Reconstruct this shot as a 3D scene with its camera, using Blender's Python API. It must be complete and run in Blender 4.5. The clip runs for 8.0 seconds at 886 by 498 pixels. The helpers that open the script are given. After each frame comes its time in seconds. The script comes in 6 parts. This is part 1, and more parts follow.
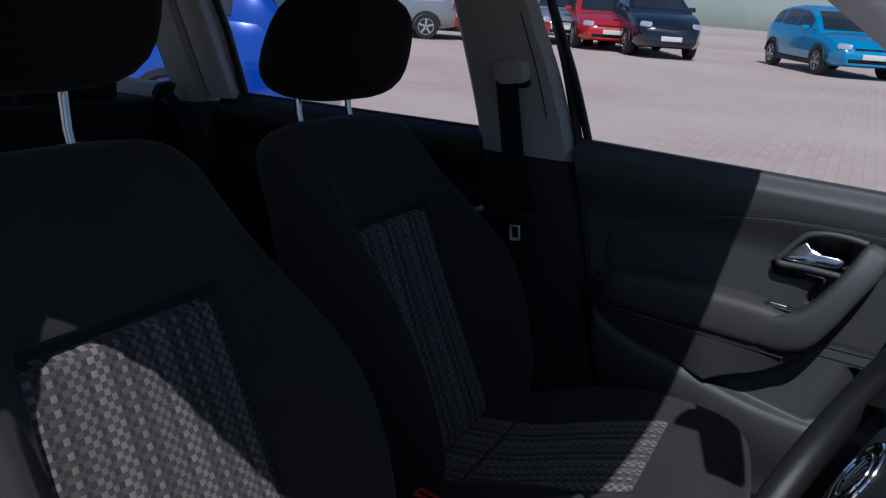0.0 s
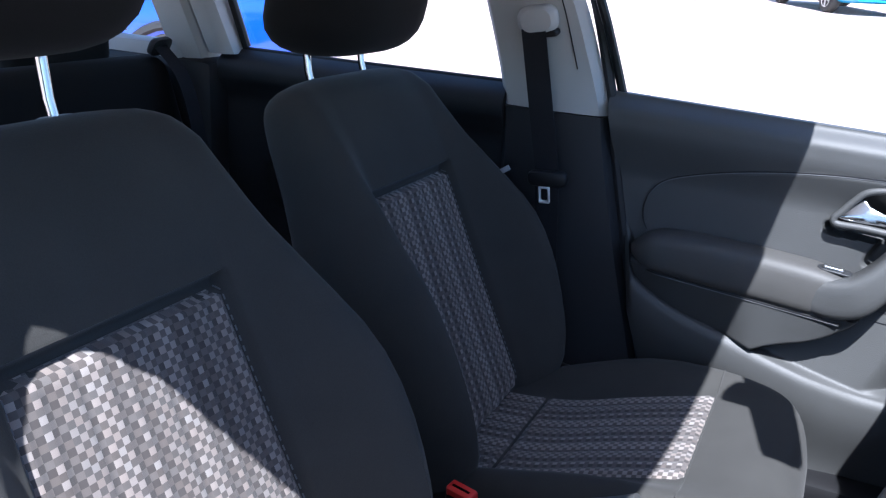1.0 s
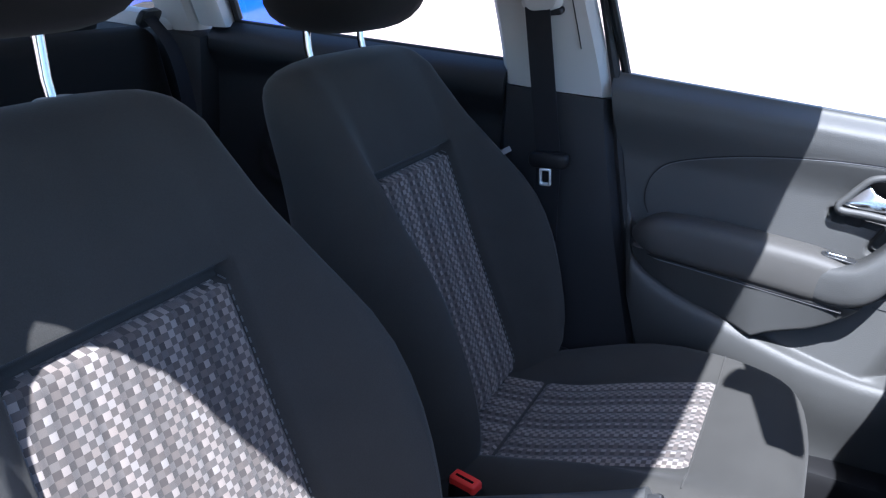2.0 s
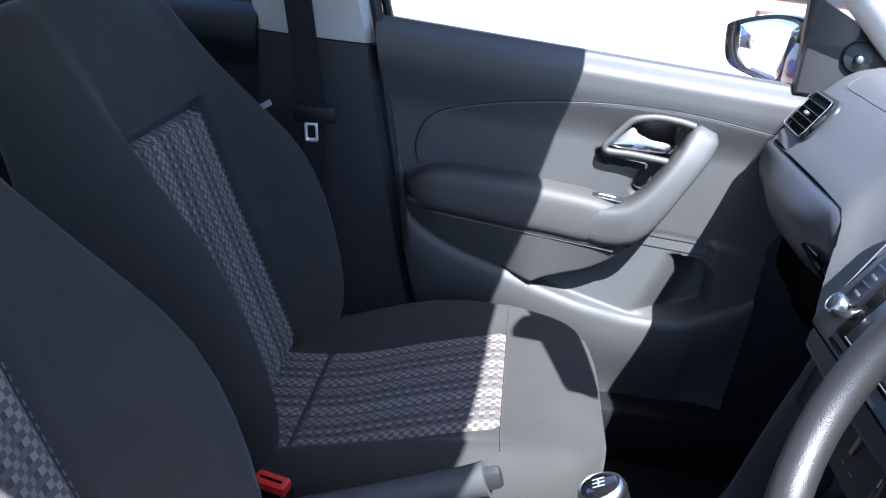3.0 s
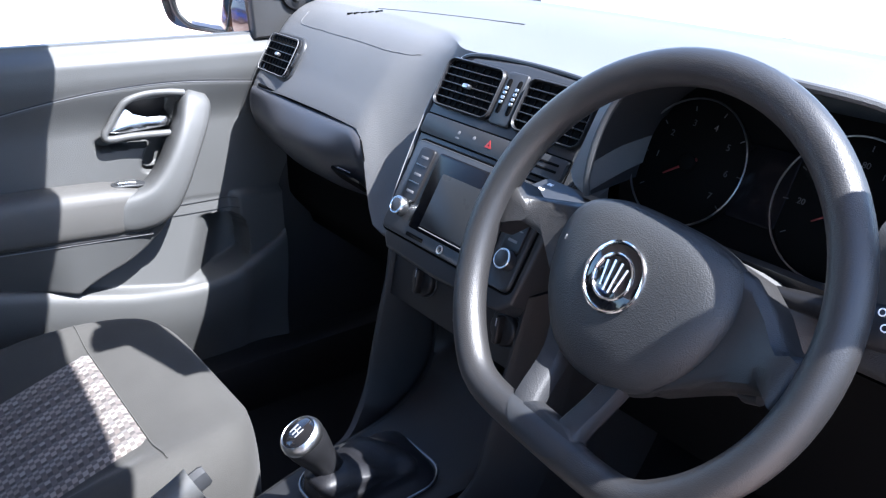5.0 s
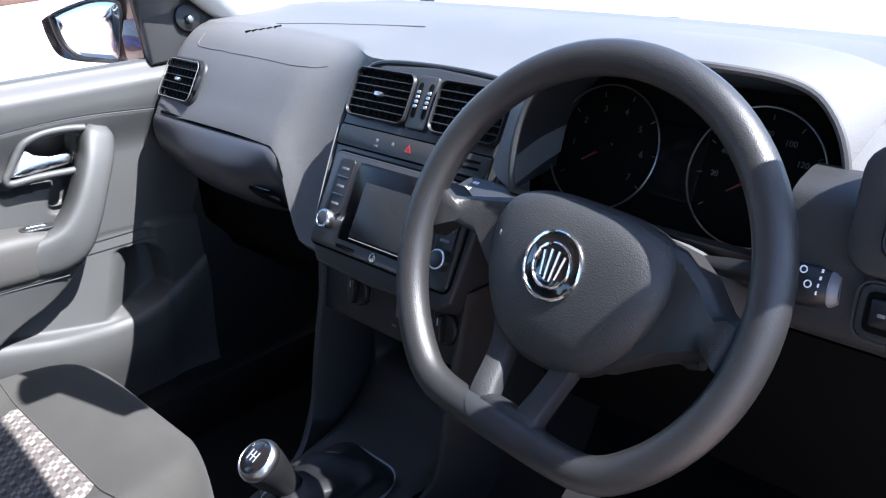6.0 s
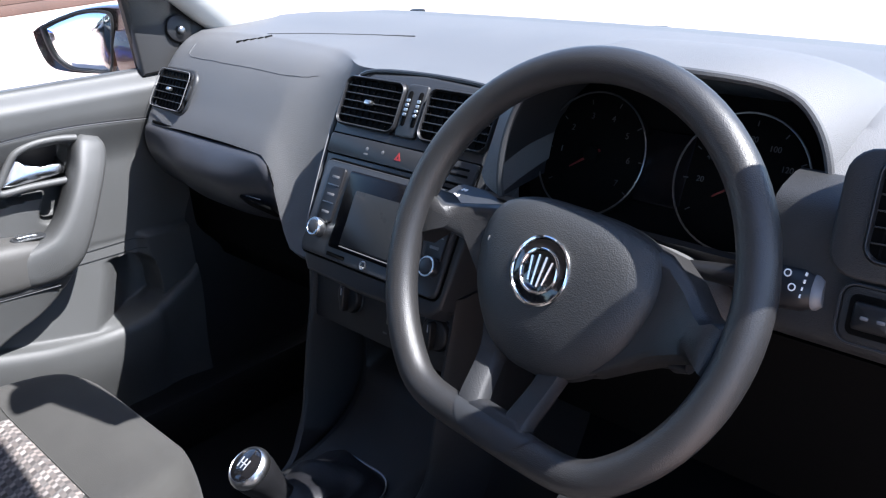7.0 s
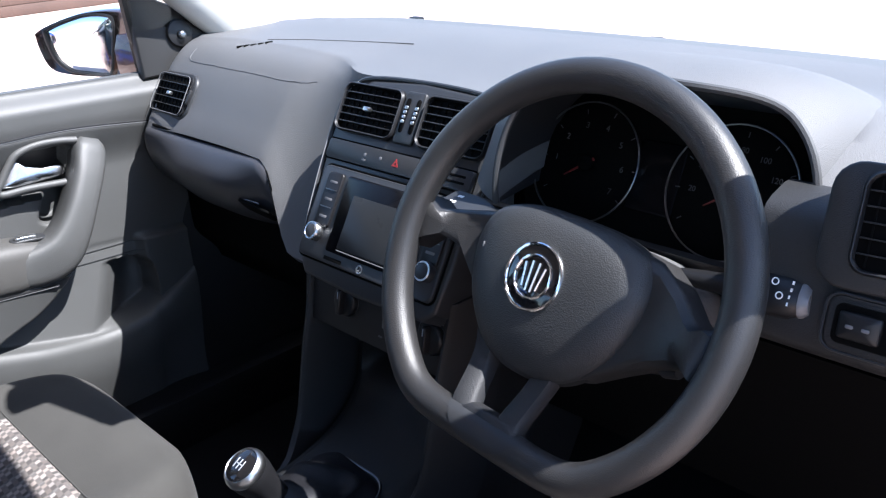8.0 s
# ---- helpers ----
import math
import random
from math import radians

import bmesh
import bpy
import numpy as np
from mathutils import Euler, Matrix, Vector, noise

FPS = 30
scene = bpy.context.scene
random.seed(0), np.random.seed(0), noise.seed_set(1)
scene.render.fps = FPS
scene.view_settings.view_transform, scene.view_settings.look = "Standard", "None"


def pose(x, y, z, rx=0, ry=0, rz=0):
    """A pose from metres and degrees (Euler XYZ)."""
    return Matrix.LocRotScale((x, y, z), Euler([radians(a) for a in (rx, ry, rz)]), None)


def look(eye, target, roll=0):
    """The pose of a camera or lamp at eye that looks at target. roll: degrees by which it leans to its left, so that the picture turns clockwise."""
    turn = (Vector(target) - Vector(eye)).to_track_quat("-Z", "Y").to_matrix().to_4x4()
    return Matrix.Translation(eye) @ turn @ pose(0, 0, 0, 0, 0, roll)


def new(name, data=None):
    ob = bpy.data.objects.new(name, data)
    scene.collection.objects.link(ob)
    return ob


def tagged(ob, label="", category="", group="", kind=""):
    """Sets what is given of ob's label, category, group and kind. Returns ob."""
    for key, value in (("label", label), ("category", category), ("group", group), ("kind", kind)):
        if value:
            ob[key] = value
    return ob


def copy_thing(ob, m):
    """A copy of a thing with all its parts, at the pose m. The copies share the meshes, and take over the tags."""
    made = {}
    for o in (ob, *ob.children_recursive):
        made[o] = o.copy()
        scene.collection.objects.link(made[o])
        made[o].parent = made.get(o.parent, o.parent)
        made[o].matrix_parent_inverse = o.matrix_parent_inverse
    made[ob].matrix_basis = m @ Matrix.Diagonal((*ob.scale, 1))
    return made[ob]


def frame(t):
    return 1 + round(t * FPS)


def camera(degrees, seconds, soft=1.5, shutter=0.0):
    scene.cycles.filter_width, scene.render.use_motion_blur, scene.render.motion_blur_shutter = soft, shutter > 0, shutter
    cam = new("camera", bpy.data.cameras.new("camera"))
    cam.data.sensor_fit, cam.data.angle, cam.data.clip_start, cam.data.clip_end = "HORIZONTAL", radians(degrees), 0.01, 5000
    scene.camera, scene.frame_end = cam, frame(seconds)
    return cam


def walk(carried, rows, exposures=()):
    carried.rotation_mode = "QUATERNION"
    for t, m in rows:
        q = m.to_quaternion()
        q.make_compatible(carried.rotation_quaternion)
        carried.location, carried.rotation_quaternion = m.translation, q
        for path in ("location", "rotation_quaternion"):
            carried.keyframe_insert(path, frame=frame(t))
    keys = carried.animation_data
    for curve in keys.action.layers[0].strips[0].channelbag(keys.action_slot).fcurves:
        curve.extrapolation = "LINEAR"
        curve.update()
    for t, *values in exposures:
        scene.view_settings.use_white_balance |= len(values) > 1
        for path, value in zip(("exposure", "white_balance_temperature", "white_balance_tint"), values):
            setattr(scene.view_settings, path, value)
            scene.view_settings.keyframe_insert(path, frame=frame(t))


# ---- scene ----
cam = camera(54.4, 8.0, 1.25)
EXPOSURES = [(0, -0.65, 5150, 12), (0.5, 1.05, 5020, 11), (1.0, 1.9, 5080, 12), (2.5, 2.28, 5120, 12), (3.5, 2.65, 5230, 12), (5.0, 2.75, 5330, 12), (6.5, 2.2, 5480, 12), (8.0, 2.1, 5480, 12)]
PATH = [
    (0, (1.008, -0.046, 1.297), (-0.747, -0.85, 0.759), 4.8),
    (0.1, (0.98, -0.064, 1.298), (-0.768, -0.873, 0.745), 4.6),
    (0.5, (0.934, -0.122, 1.291), (-0.804, -0.922, 0.694), 4.0),
    (1, (0.906, -0.136, 1.291), (-0.814, -0.926, 0.639), 3.6),
    (1.2, (0.902, -0.158, 1.294), (-0.822, -0.926, 0.623), 4.0),
    (2.3, (0.876, -0.198, 1.297), (-0.849, -0.898, 0.557), 5.0),
    (2.5, (0.856, -0.223, 1.287), (-0.896, -0.835, 0.54), 6.1),
    (3, (0.8, -0.305, 1.261), (-1.051, -0.404, 0.51), 7.2),
    (3.5, (0.793, -0.343, 1.26), (-1.025, -0.015, 0.494), 5.9),
    (4, (0.834, -0.421, 1.273), (-0.9, 0.204, 0.498), 4.0),
    (4.5, (0.833, -0.451, 1.29), (-0.806, 0.386, 0.508), 2.3),
    (5, (0.804, -0.504, 1.303), (-0.674, 0.583, 0.507), 0.1),
    (5.2, (0.795, -0.512, 1.307), (-0.64, 0.624, 0.501), -1.3),
    (6.3, (0.797, -0.535, 1.318), (-0.536, 0.722, 0.517), -4.2),
    (6.5, (0.799, -0.535, 1.315), (-0.538, 0.723, 0.522), -4.2),
    (7, (0.804, -0.533, 1.315), (-0.534, 0.729, 0.529), -4.2),
    (7.5, (0.804, -0.537, 1.317), (-0.531, 0.731, 0.536), -3.9),
    (8, (0.814, -0.542, 1.32), (-0.521, 0.731, 0.546), -3.4),
]
walk(cam, [(t, look(eye, target, roll)) for t, eye, target, roll in PATH], EXPOSURES)

# ---- light ----
SUN = Vector((0.64, 0.27, 1.0)).normalized()
world = bpy.data.worlds.new("world")
scene.world = world
world.use_nodes = True
wn = world.node_tree.nodes
sky = wn.new("ShaderNodeTexSky")
sky.sky_type, sky.sun_disc = "NISHITA", False
sky.sun_elevation = math.asin(SUN.z)
sky.sun_rotation = math.atan2(SUN.x, SUN.y)
world.node_tree.links.new(sky.outputs[0], wn["Background"].inputs[0])
wn["Background"].inputs[1].default_value = 0.105
sun_data = bpy.data.lights.new("sun", "SUN")
sun_data.energy, sun_data.angle, sun_data.color = 5.0, radians(0.55), (1.0, 0.90, 0.77)
sun = new("sun", sun_data)
sun.matrix_world = look(SUN * 30, (0, 0, 0))

GROUND = 0.07


# ---- materials ----
def nodes_of(name):
    m = bpy.data.materials.new(name)
    m.use_nodes = True
    return m, m.node_tree.nodes, m.node_tree.links, m.node_tree.nodes["Principled BSDF"]


def ramp_pair(n, lk, fac, a, b):
    mix = n.new("ShaderNodeMix")
    mix.data_type = "RGBA"
    mix.inputs[6].default_value, mix.inputs[7].default_value = (*a, 1), (*b, 1)
    lk.new(fac, mix.inputs[0])
    return mix.outputs[2]


def surface(name, col, rough=0.6, metal=0.0, grain=900.0, bump=0.15, var=0.18, big=9.0, coat=0.0, spec=0.5):
    """A plain surface with fine grain in relief and a slow, faint change of tone and gloss."""
    m, n, lk, p = nodes_of(name)
    co = n.new("ShaderNodeTexCoord").outputs["Object"]
    slow = n.new("ShaderNodeTexNoise")
    slow.inputs["Scale"].default_value, slow.inputs["Detail"].default_value = big, 5
    lk.new(co, slow.inputs["Vector"])
    fine = n.new("ShaderNodeTexNoise")
    fine.inputs["Scale"].default_value, fine.inputs["Detail"].default_value = grain, 2
    lk.new(co, fine.inputs["Vector"])
    lo, hi = [c * (1 - var) for c in col], [min(1, c * (1 + var)) for c in col]
    lk.new(ramp_pair(n, lk, slow.outputs[0], lo, hi), p.inputs["Base Color"])
    p.inputs["Specular IOR Level"].default_value = spec
    rr = n.new("ShaderNodeMapRange")
    rr.inputs["To Min"].default_value, rr.inputs["To Max"].default_value = max(0.02, rough - 0.08), min(1, rough + 0.08)
    lk.new(slow.outputs[0], rr.inputs["Value"])
    lk.new(rr.outputs[0], p.inputs["Roughness"])
    p.inputs["Metallic"].default_value = metal
    p.inputs["Coat Weight"].default_value = coat
    p.inputs["Coat Roughness"].default_value = 0.05
    p.inputs["Specular IOR Level"].default_value = spec
    if bump:
        b = n.new("ShaderNodeBump")
        b.inputs["Strength"].default_value, b.inputs["Distance"].default_value = bump, 0.0008
        lk.new(fine.outputs[0], b.inputs["Height"])
        lk.new(b.outputs[0], p.inputs["Normal"])
    return m


def leather_grain(name, col, rough, scale, strength, spec=0.5):
    """Moulded plastic with a pebbled grain."""
    m, n, lk, p = nodes_of(name)
    co = n.new("ShaderNodeTexCoord").outputs["Object"]
    vor = n.new("ShaderNodeTexVoronoi")
    vor.inputs["Scale"].default_value = scale
    lk.new(co, vor.inputs["Vector"])
    slow = n.new("ShaderNodeTexNoise")
    slow.inputs["Scale"].default_value, slow.inputs["Detail"].default_value = 7, 6
    lk.new(co, slow.inputs["Vector"])
    lk.new(ramp_pair(n, lk, slow.outputs[0], [c * 0.85 for c in col], [c * 1.15 for c in col]), p.inputs["Base Color"])
    rr = n.new("ShaderNodeMapRange")
    rr.inputs["To Min"].default_value, rr.inputs["To Max"].default_value = rough - 0.07, rough + 0.07
    lk.new(slow.outputs[0], rr.inputs["Value"])
    lk.new(rr.outputs[0], p.inputs["Roughness"])
    b = n.new("ShaderNodeBump")
    b.inputs["Strength"].default_value, b.inputs["Distance"].default_value = strength, 0.0012
    lk.new(vor.outputs["Distance"], b.inputs["Height"])
    lk.new(b.outputs[0], p.inputs["Normal"])
    return m


def woven(name, col, var=0.2, sheen=0.25):
    """Plain seat cloth: a fine weave in relief."""
    m, n, lk, p = nodes_of(name)
    co = n.new("ShaderNodeTexCoord").outputs["Object"]
    slow = n.new("ShaderNodeTexNoise")
    slow.inputs["Scale"].default_value, slow.inputs["Detail"].default_value = 14, 6
    lk.new(co, slow.inputs["Vector"])
    fine = n.new("ShaderNodeTexNoise")
    fine.inputs["Scale"].default_value, fine.inputs["Detail"].default_value = 700, 4
    lk.new(co, fine.inputs["Vector"])
    mixed = n.new("ShaderNodeMath")
    mixed.operation = "MULTIPLY_ADD"
    mixed.inputs[1].default_value, mixed.inputs[2].default_value = 0.6, 0.0
    lk.new(fine.outputs[0], mixed.inputs[0])
    add = n.new("ShaderNodeMath")
    add.operation = "MULTIPLY_ADD"
    add.inputs[1].default_value = 0.5
    lk.new(slow.outputs[0], add.inputs[0])
    lk.new(mixed.outputs[0], add.inputs[2])
    lk.new(ramp_pair(n, lk, add.outputs[0], [c * (1 - var) for c in col], [c * (1 + var) for c in col]), p.inputs["Base Color"])
    p.inputs["Roughness"].default_value = 0.95
    p.inputs["Specular IOR Level"].default_value = 0.2
    p.inputs["Sheen Weight"].default_value = sheen
    p.inputs["Sheen Roughness"].default_value = 0.4
    b = n.new("ShaderNodeBump")
    b.inputs["Strength"].default_value, b.inputs["Distance"].default_value = 0.35, 0.001
    lk.new(fine.outputs[0], b.inputs["Height"])
    lk.new(b.outputs[0], p.inputs["Normal"])
    return m


def checked(name, cell=0.0072, group=12.0):
    """Seat centre cloth: small two-tone squares; a dotted column, a bright band and a duller band, with dark columns between. UVs are in metres."""
    m, n, lk, p = nodes_of(name)
    uv = n.new("ShaderNodeUVMap")
    uv.uv_map = "UVMap"

    def math_node(op, a, b=None, c=None):
        q = n.new("ShaderNodeMath")
        q.operation = op
        for i, v in enumerate((a, b, c)):
            if v is None:
                continue
            if isinstance(v, (int, float)):
                q.inputs[i].default_value = v
            else:
                lk.new(v, q.inputs[i])
        return q.outputs[0]

    sep = n.new("ShaderNodeSeparateXYZ")
    lk.new(uv.outputs[0], sep.inputs[0])
    u = math_node("MULTIPLY", sep.outputs[0], 1 / cell)
    v = math_node("MULTIPLY", sep.outputs[1], 1 / cell)
    iu, iv = math_node("FLOOR", u), math_node("FLOOR", v)
    odd = math_node("FLOORED_MODULO", math_node("ADD", iu, iv), 2.0)
    cell_id = n.new("ShaderNodeCombineXYZ")
    lk.new(iu, cell_id.inputs[0])
    lk.new(iv, cell_id.inputs[1])
    rnd = n.new("ShaderNodeTexWhiteNoise")
    rnd.noise_dimensions = "3D"
    lk.new(cell_id.outputs[0], rnd.inputs["Vector"])
    col_id = math_node("FLOORED_MODULO", iu, group)

    def between(a, b):
        """One inside a run of columns, nought outside."""
        return math_node("MULTIPLY", math_node("GREATER_THAN", col_id, a - 0.5), math_node("LESS_THAN", col_id, b + 0.5))

    dots, band, dull = between(0, 0), between(3, 5), between(7, 9)
    figure = math_node("ADD", math_node("ADD", dots, band), math_node("MULTIPLY", dull, 0.66))
    dim = math_node("SUBTRACT", 1.0, math_node("MINIMUM", math_node("ADD", math_node("ADD", dots, band), dull), 1.0))
    high = math_node("MULTIPLY_ADD", figure, 0.60, 0.29)
    ground_tone = math_node("MULTIPLY_ADD", figure, 0.16, 0.08)
    light = math_node("ADD", math_node("MULTIPLY", odd, high), math_node("MULTIPLY", math_node("SUBTRACT", 1.0, odd), ground_tone))
    light = math_node("MULTIPLY", light, math_node("MULTIPLY_ADD", rnd.outputs[0], 0.38, 0.72))
    fine = n.new("ShaderNodeTexNoise")
    fine.inputs["Scale"].default_value = 2200
    lk.new(uv.outputs[0], fine.inputs["Vector"])
    light = math_node("MULTIPLY", light, math_node("MULTIPLY_ADD", fine.outputs[0], 0.8, 0.6))
    tint = ramp_pair(n, lk, rnd.outputs[0], (0.290, 0.242, 0.212), (0.232, 0.214, 0.200))
    mix = n.new("ShaderNodeMix")
    mix.data_type = "RGBA"
    mix.inputs[6].default_value = (0.034, 0.030, 0.029, 1)
    lk.new(tint, mix.inputs[7])
    lk.new(light, mix.inputs[0])
    lk.new(mix.outputs[2], p.inputs["Base Color"])
    p.inputs["Roughness"].default_value = 0.93
    p.inputs["Specular IOR Level"].default_value = 0.2
    p.inputs["Sheen Weight"].default_value = 0.15
    b = n.new("ShaderNodeBump")
    b.inputs["Strength"].default_value, b.inputs["Distance"].default_value = 0.5, 0.0012
    hgt = math_node("SUBTRACT", math_node("ADD", math_node("MULTIPLY", light, 0.4), math_node("MULTIPLY", fine.outputs[0], 0.4)), math_node("MULTIPLY", dim, 0.8))
    lk.new(hgt, b.inputs["Height"])
    lk.new(b.outputs[0], p.inputs["Normal"])
    return m


def pane(name, tint=(0.93, 0.96, 0.95), gloss=0.06):
    m = bpy.data.materials.new(name)
    m.use_nodes = True
    n, lk = m.node_tree.nodes, m.node_tree.links
    out = n["Material Output"]
    n.remove(n["Principled BSDF"])
    t = n.new("ShaderNodeBsdfTransparent")
    t.inputs[0].default_value = (*tint, 1)
    g = n.new("ShaderNodeBsdfGlossy")
    g.inputs["Roughness"].default_value = 0.02
    mx = n.new("ShaderNodeMixShader")
    mx.inputs[0].default_value = gloss
    lk.new(t.outputs[0], mx.inputs[1])
    lk.new(g.outputs[0], mx.inputs[2])
    lk.new(mx.outputs[0], out.inputs[0])
    return m


def paving(name):
    """Block paving: reddish and buff blocks with sandy joints, bleached in wide patches."""
    m, n, lk, p = nodes_of(name)
    co = n.new("ShaderNodeTexCoord").outputs["Object"]
    br = n.new("ShaderNodeTexBrick")
    br.inputs["Scale"].default_value = 1.0
    br.inputs["Brick Width"].default_value, br.inputs["Row Height"].default_value = 0.2, 0.1
    br.inputs["Mortar Size"].default_value = 0.006
    br.inputs["Color1"].default_value = (0.48, 0.325, 0.268, 1)
    br.inputs["Color2"].default_value = (0.54, 0.385, 0.320, 1)
    br.inputs["Mortar"].default_value = (0.37, 0.32, 0.285, 1)
    lk.new(co, br.inputs["Vector"])
    big = n.new("ShaderNodeTexNoise")
    big.inputs["Scale"].default_value, big.inputs["Detail"].default_value = 0.25, 8
    lk.new(co, big.inputs["Vector"])
    mix = n.new("ShaderNodeMix")
    mix.data_type = "RGBA"
    mix.inputs[7].default_value = (0.59, 0.48, 0.415, 1)
    lk.new(br.outputs[0], mix.inputs[6])
    rr = n.new("ShaderNodeMapRange")
    rr.inputs["From Min"].default_value, rr.inputs["From Max"].default_value = 0.35, 0.65
    rr.inputs["To Max"].default_value = 0.7
    lk.new(big.outputs[0], rr.inputs["Value"])
    lk.new(rr.outputs[0], mix.inputs[0])
    lk.new(mix.outputs[2], p.inputs["Base Color"])
    p.inputs["Roughness"].default_value = 0.9
    b = n.new("ShaderNodeBump")
    b.inputs["Strength"].default_value, b.inputs["Distance"].default_value = 0.4, 0.004
    lk.new(br.outputs["Fac"], b.inputs["Height"])
    b.invert = True
    lk.new(b.outputs[0], p.inputs["Normal"])
    return m


M_CLOTH = woven("dark_cloth", (0.038, 0.0370, 0.0345), 0.34, 0.08)
# Seat cloth darkened: shade under the roof is put into the colour.
M_SHADED_CLOTH = woven("headrest_cloth", (0.009, 0.0088, 0.0086), 0.2, 0.04)
M_CHECK = checked("checked_cloth")
M_DOOR = leather_grain("door_plastic", (0.056, 0.057, 0.0565), 0.52, 900, 0.25, 0.42)
M_DASH = leather_grain("dash_plastic", (0.084, 0.0845, 0.086), 0.60, 1000, 0.32, 0.34)
# Dash plastic made darker, so the lid's own shade is in the colour.
M_SHADED_LID = leather_grain("shaded_lid_plastic", (0.028, 0.0285, 0.033), 0.40, 1000, 0.15)
# Dark trim whose colour also carries the shade of low and recessed places.
M_SHADED_TRIM = leather_grain("shaded_trim_plastic", (0.008, 0.0085, 0.010), 0.6, 900, 0.2, 0.12)
# Black plastic taken darker still, with the low-down shade in its colour.
M_CONSOLE = leather_grain("shaded_console_plastic", (0.0042, 0.0044, 0.005), 0.6, 900, 0.2, 0.05)
M_POST = leather_grain("pillar_plastic", (0.014, 0.0145, 0.017), 0.6, 900, 0.2, 0.25)
M_MIDGREY = surface("mid_grey_plastic", (0.13, 0.13, 0.135), 0.4, grain=1200, bump=0.05)
M_COWL = leather_grain("cowl_plastic", (0.034, 0.035, 0.037), 0.55, 1000, 0.2, 0.25)
M_BEZEL = surface("screen_bezel", (0.004, 0.004, 0.005), 0.16, bump=0, spec=0.07)
M_SLAT = surface("slat_plastic", (0.020, 0.0205, 0.0215), 0.4, grain=1200, bump=0.05)
M_FAINT = surface("faint_print", (0.10, 0.10, 0.105), 0.5, bump=0, var=0.05)
M_DARKMETAL = surface("dark_satin_metal", (0.20, 0.205, 0.21), 0.32, 1.0, bump=0, var=0.08)
M_ARM = leather_grain("armrest_vinyl", (0.052, 0.0505, 0.0475), 0.6, 1200, 0.2)
M_STACK = surface("satin_plastic", (0.021, 0.022, 0.024), 0.42, grain=1600, bump=0.05, spec=0.38)
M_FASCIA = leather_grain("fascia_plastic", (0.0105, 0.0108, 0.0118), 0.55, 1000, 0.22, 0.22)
M_BLACK = surface("black_plastic", (0.009, 0.009, 0.010), 0.42, grain=1200, bump=0.05, spec=0.3)
# Near-black; on the footwell parts and vents it stands in for shade.
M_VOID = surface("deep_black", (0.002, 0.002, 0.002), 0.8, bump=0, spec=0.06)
M_GLOSS = surface("gloss_black", (0.006, 0.006, 0.007), 0.08, bump=0, coat=0.5)
M_CHROME = surface("chrome", (0.80, 0.81, 0.82), 0.10, 1.0, bump=0, var=0.04)
M_STEEL = surface("brushed_steel", (0.86, 0.87, 0.88), 0.45, 0.8, bump=0, var=0.05)
M_LEVER = surface("lever_silver", (0.50, 0.51, 0.53), 0.22, 1.0, bump=0, var=0.06)
M_SATIN = surface("satin_silver", (0.55, 0.56, 0.57), 0.28, 1.0, bump=0, var=0.08)
M_WHEEL = leather_grain("wheel_foam", (0.0165, 0.0162, 0.0165), 0.43, 900, 0.20, 0.42)
M_PAD = leather_grain("airbag_skin", (0.020, 0.0205, 0.021), 0.48, 750, 0.30, 0.36)
M_TRIM = surface("pale_trim", (0.38, 0.38, 0.365), 0.7, grain=700, bump=0.15, var=0.06)
M_HEAD = surface("headlining", (0.54, 0.54, 0.52), 0.95, grain=800, bump=0.3, var=0.08)
# Carpet colour lowered to hold the footwell's shade.
M_CARPET = woven("carpet", (0.005, 0.005, 0.006), 0.4, 0.0)
M_RUBBER = surface("rubber", (0.012, 0.012, 0.013), 0.65, bump=0.1)
M_BELT = woven("belt_web", (0.015, 0.015, 0.017), 0.2, 0.05)
M_POLISH = surface("polished_post", (0.52, 0.53, 0.54), 0.16, 1.0, bump=0, var=0.05)
M_DULLRED = surface("dull_red", (0.22, 0.012, 0.010), 0.45, bump=0)
M_NEEDLE = surface("needle_red", (0.10, 0.008, 0.007), 0.5, bump=0)
M_NUMERAL = surface("dial_print", (0.045, 0.045, 0.047), 0.5, bump=0, var=0.05)
M_RED = surface("red_plastic", (0.55, 0.025, 0.02), 0.35, bump=0.05)
M_WHITE = surface("white_print", (0.75, 0.75, 0.75), 0.5, bump=0, var=0.05)
M_GREYINK = surface("grey_print", (0.30, 0.31, 0.33), 0.5, bump=0, var=0.05)
M_BOOT = surface("boot_leather", (0.008, 0.008, 0.0095), 0.5, grain=400, bump=0.3, spec=0.3)
M_SCREEN = surface("screen", (0.014, 0.0155, 0.0175), 0.30, bump=0, var=0.1, spec=0.12)
M_GLASS = pane("window_glass")
M_PAINT = surface("brown_paint", (0.055, 0.030, 0.024), 0.25, 0.5, bump=0, coat=1.0, var=0.06)
M_MIRROR = surface("mirror_silver", (0.92, 0.93, 0.93), 0.01, 1.0, bump=0, var=0.0)
M_PAVING = paving("block_paving")


# ---- mesh helpers ----
def finish(bm, sharp=38):
    bmesh.ops.recalc_face_normals(bm, faces=bm.faces)
    for f in bm.faces:
        f.smooth = True
    lim = radians(sharp)
    for e in bm.edges:
        if len(e.link_faces) == 2 and e.calc_face_angle(0) > lim:
            e.smooth = False


def thing(name, at, label, category, group="", kind=""):
    e = new(name)
    e.matrix_basis = Matrix.Translation(at)
    e.empty_display_size = 0.05
    return tagged(e, label, category, group, kind)


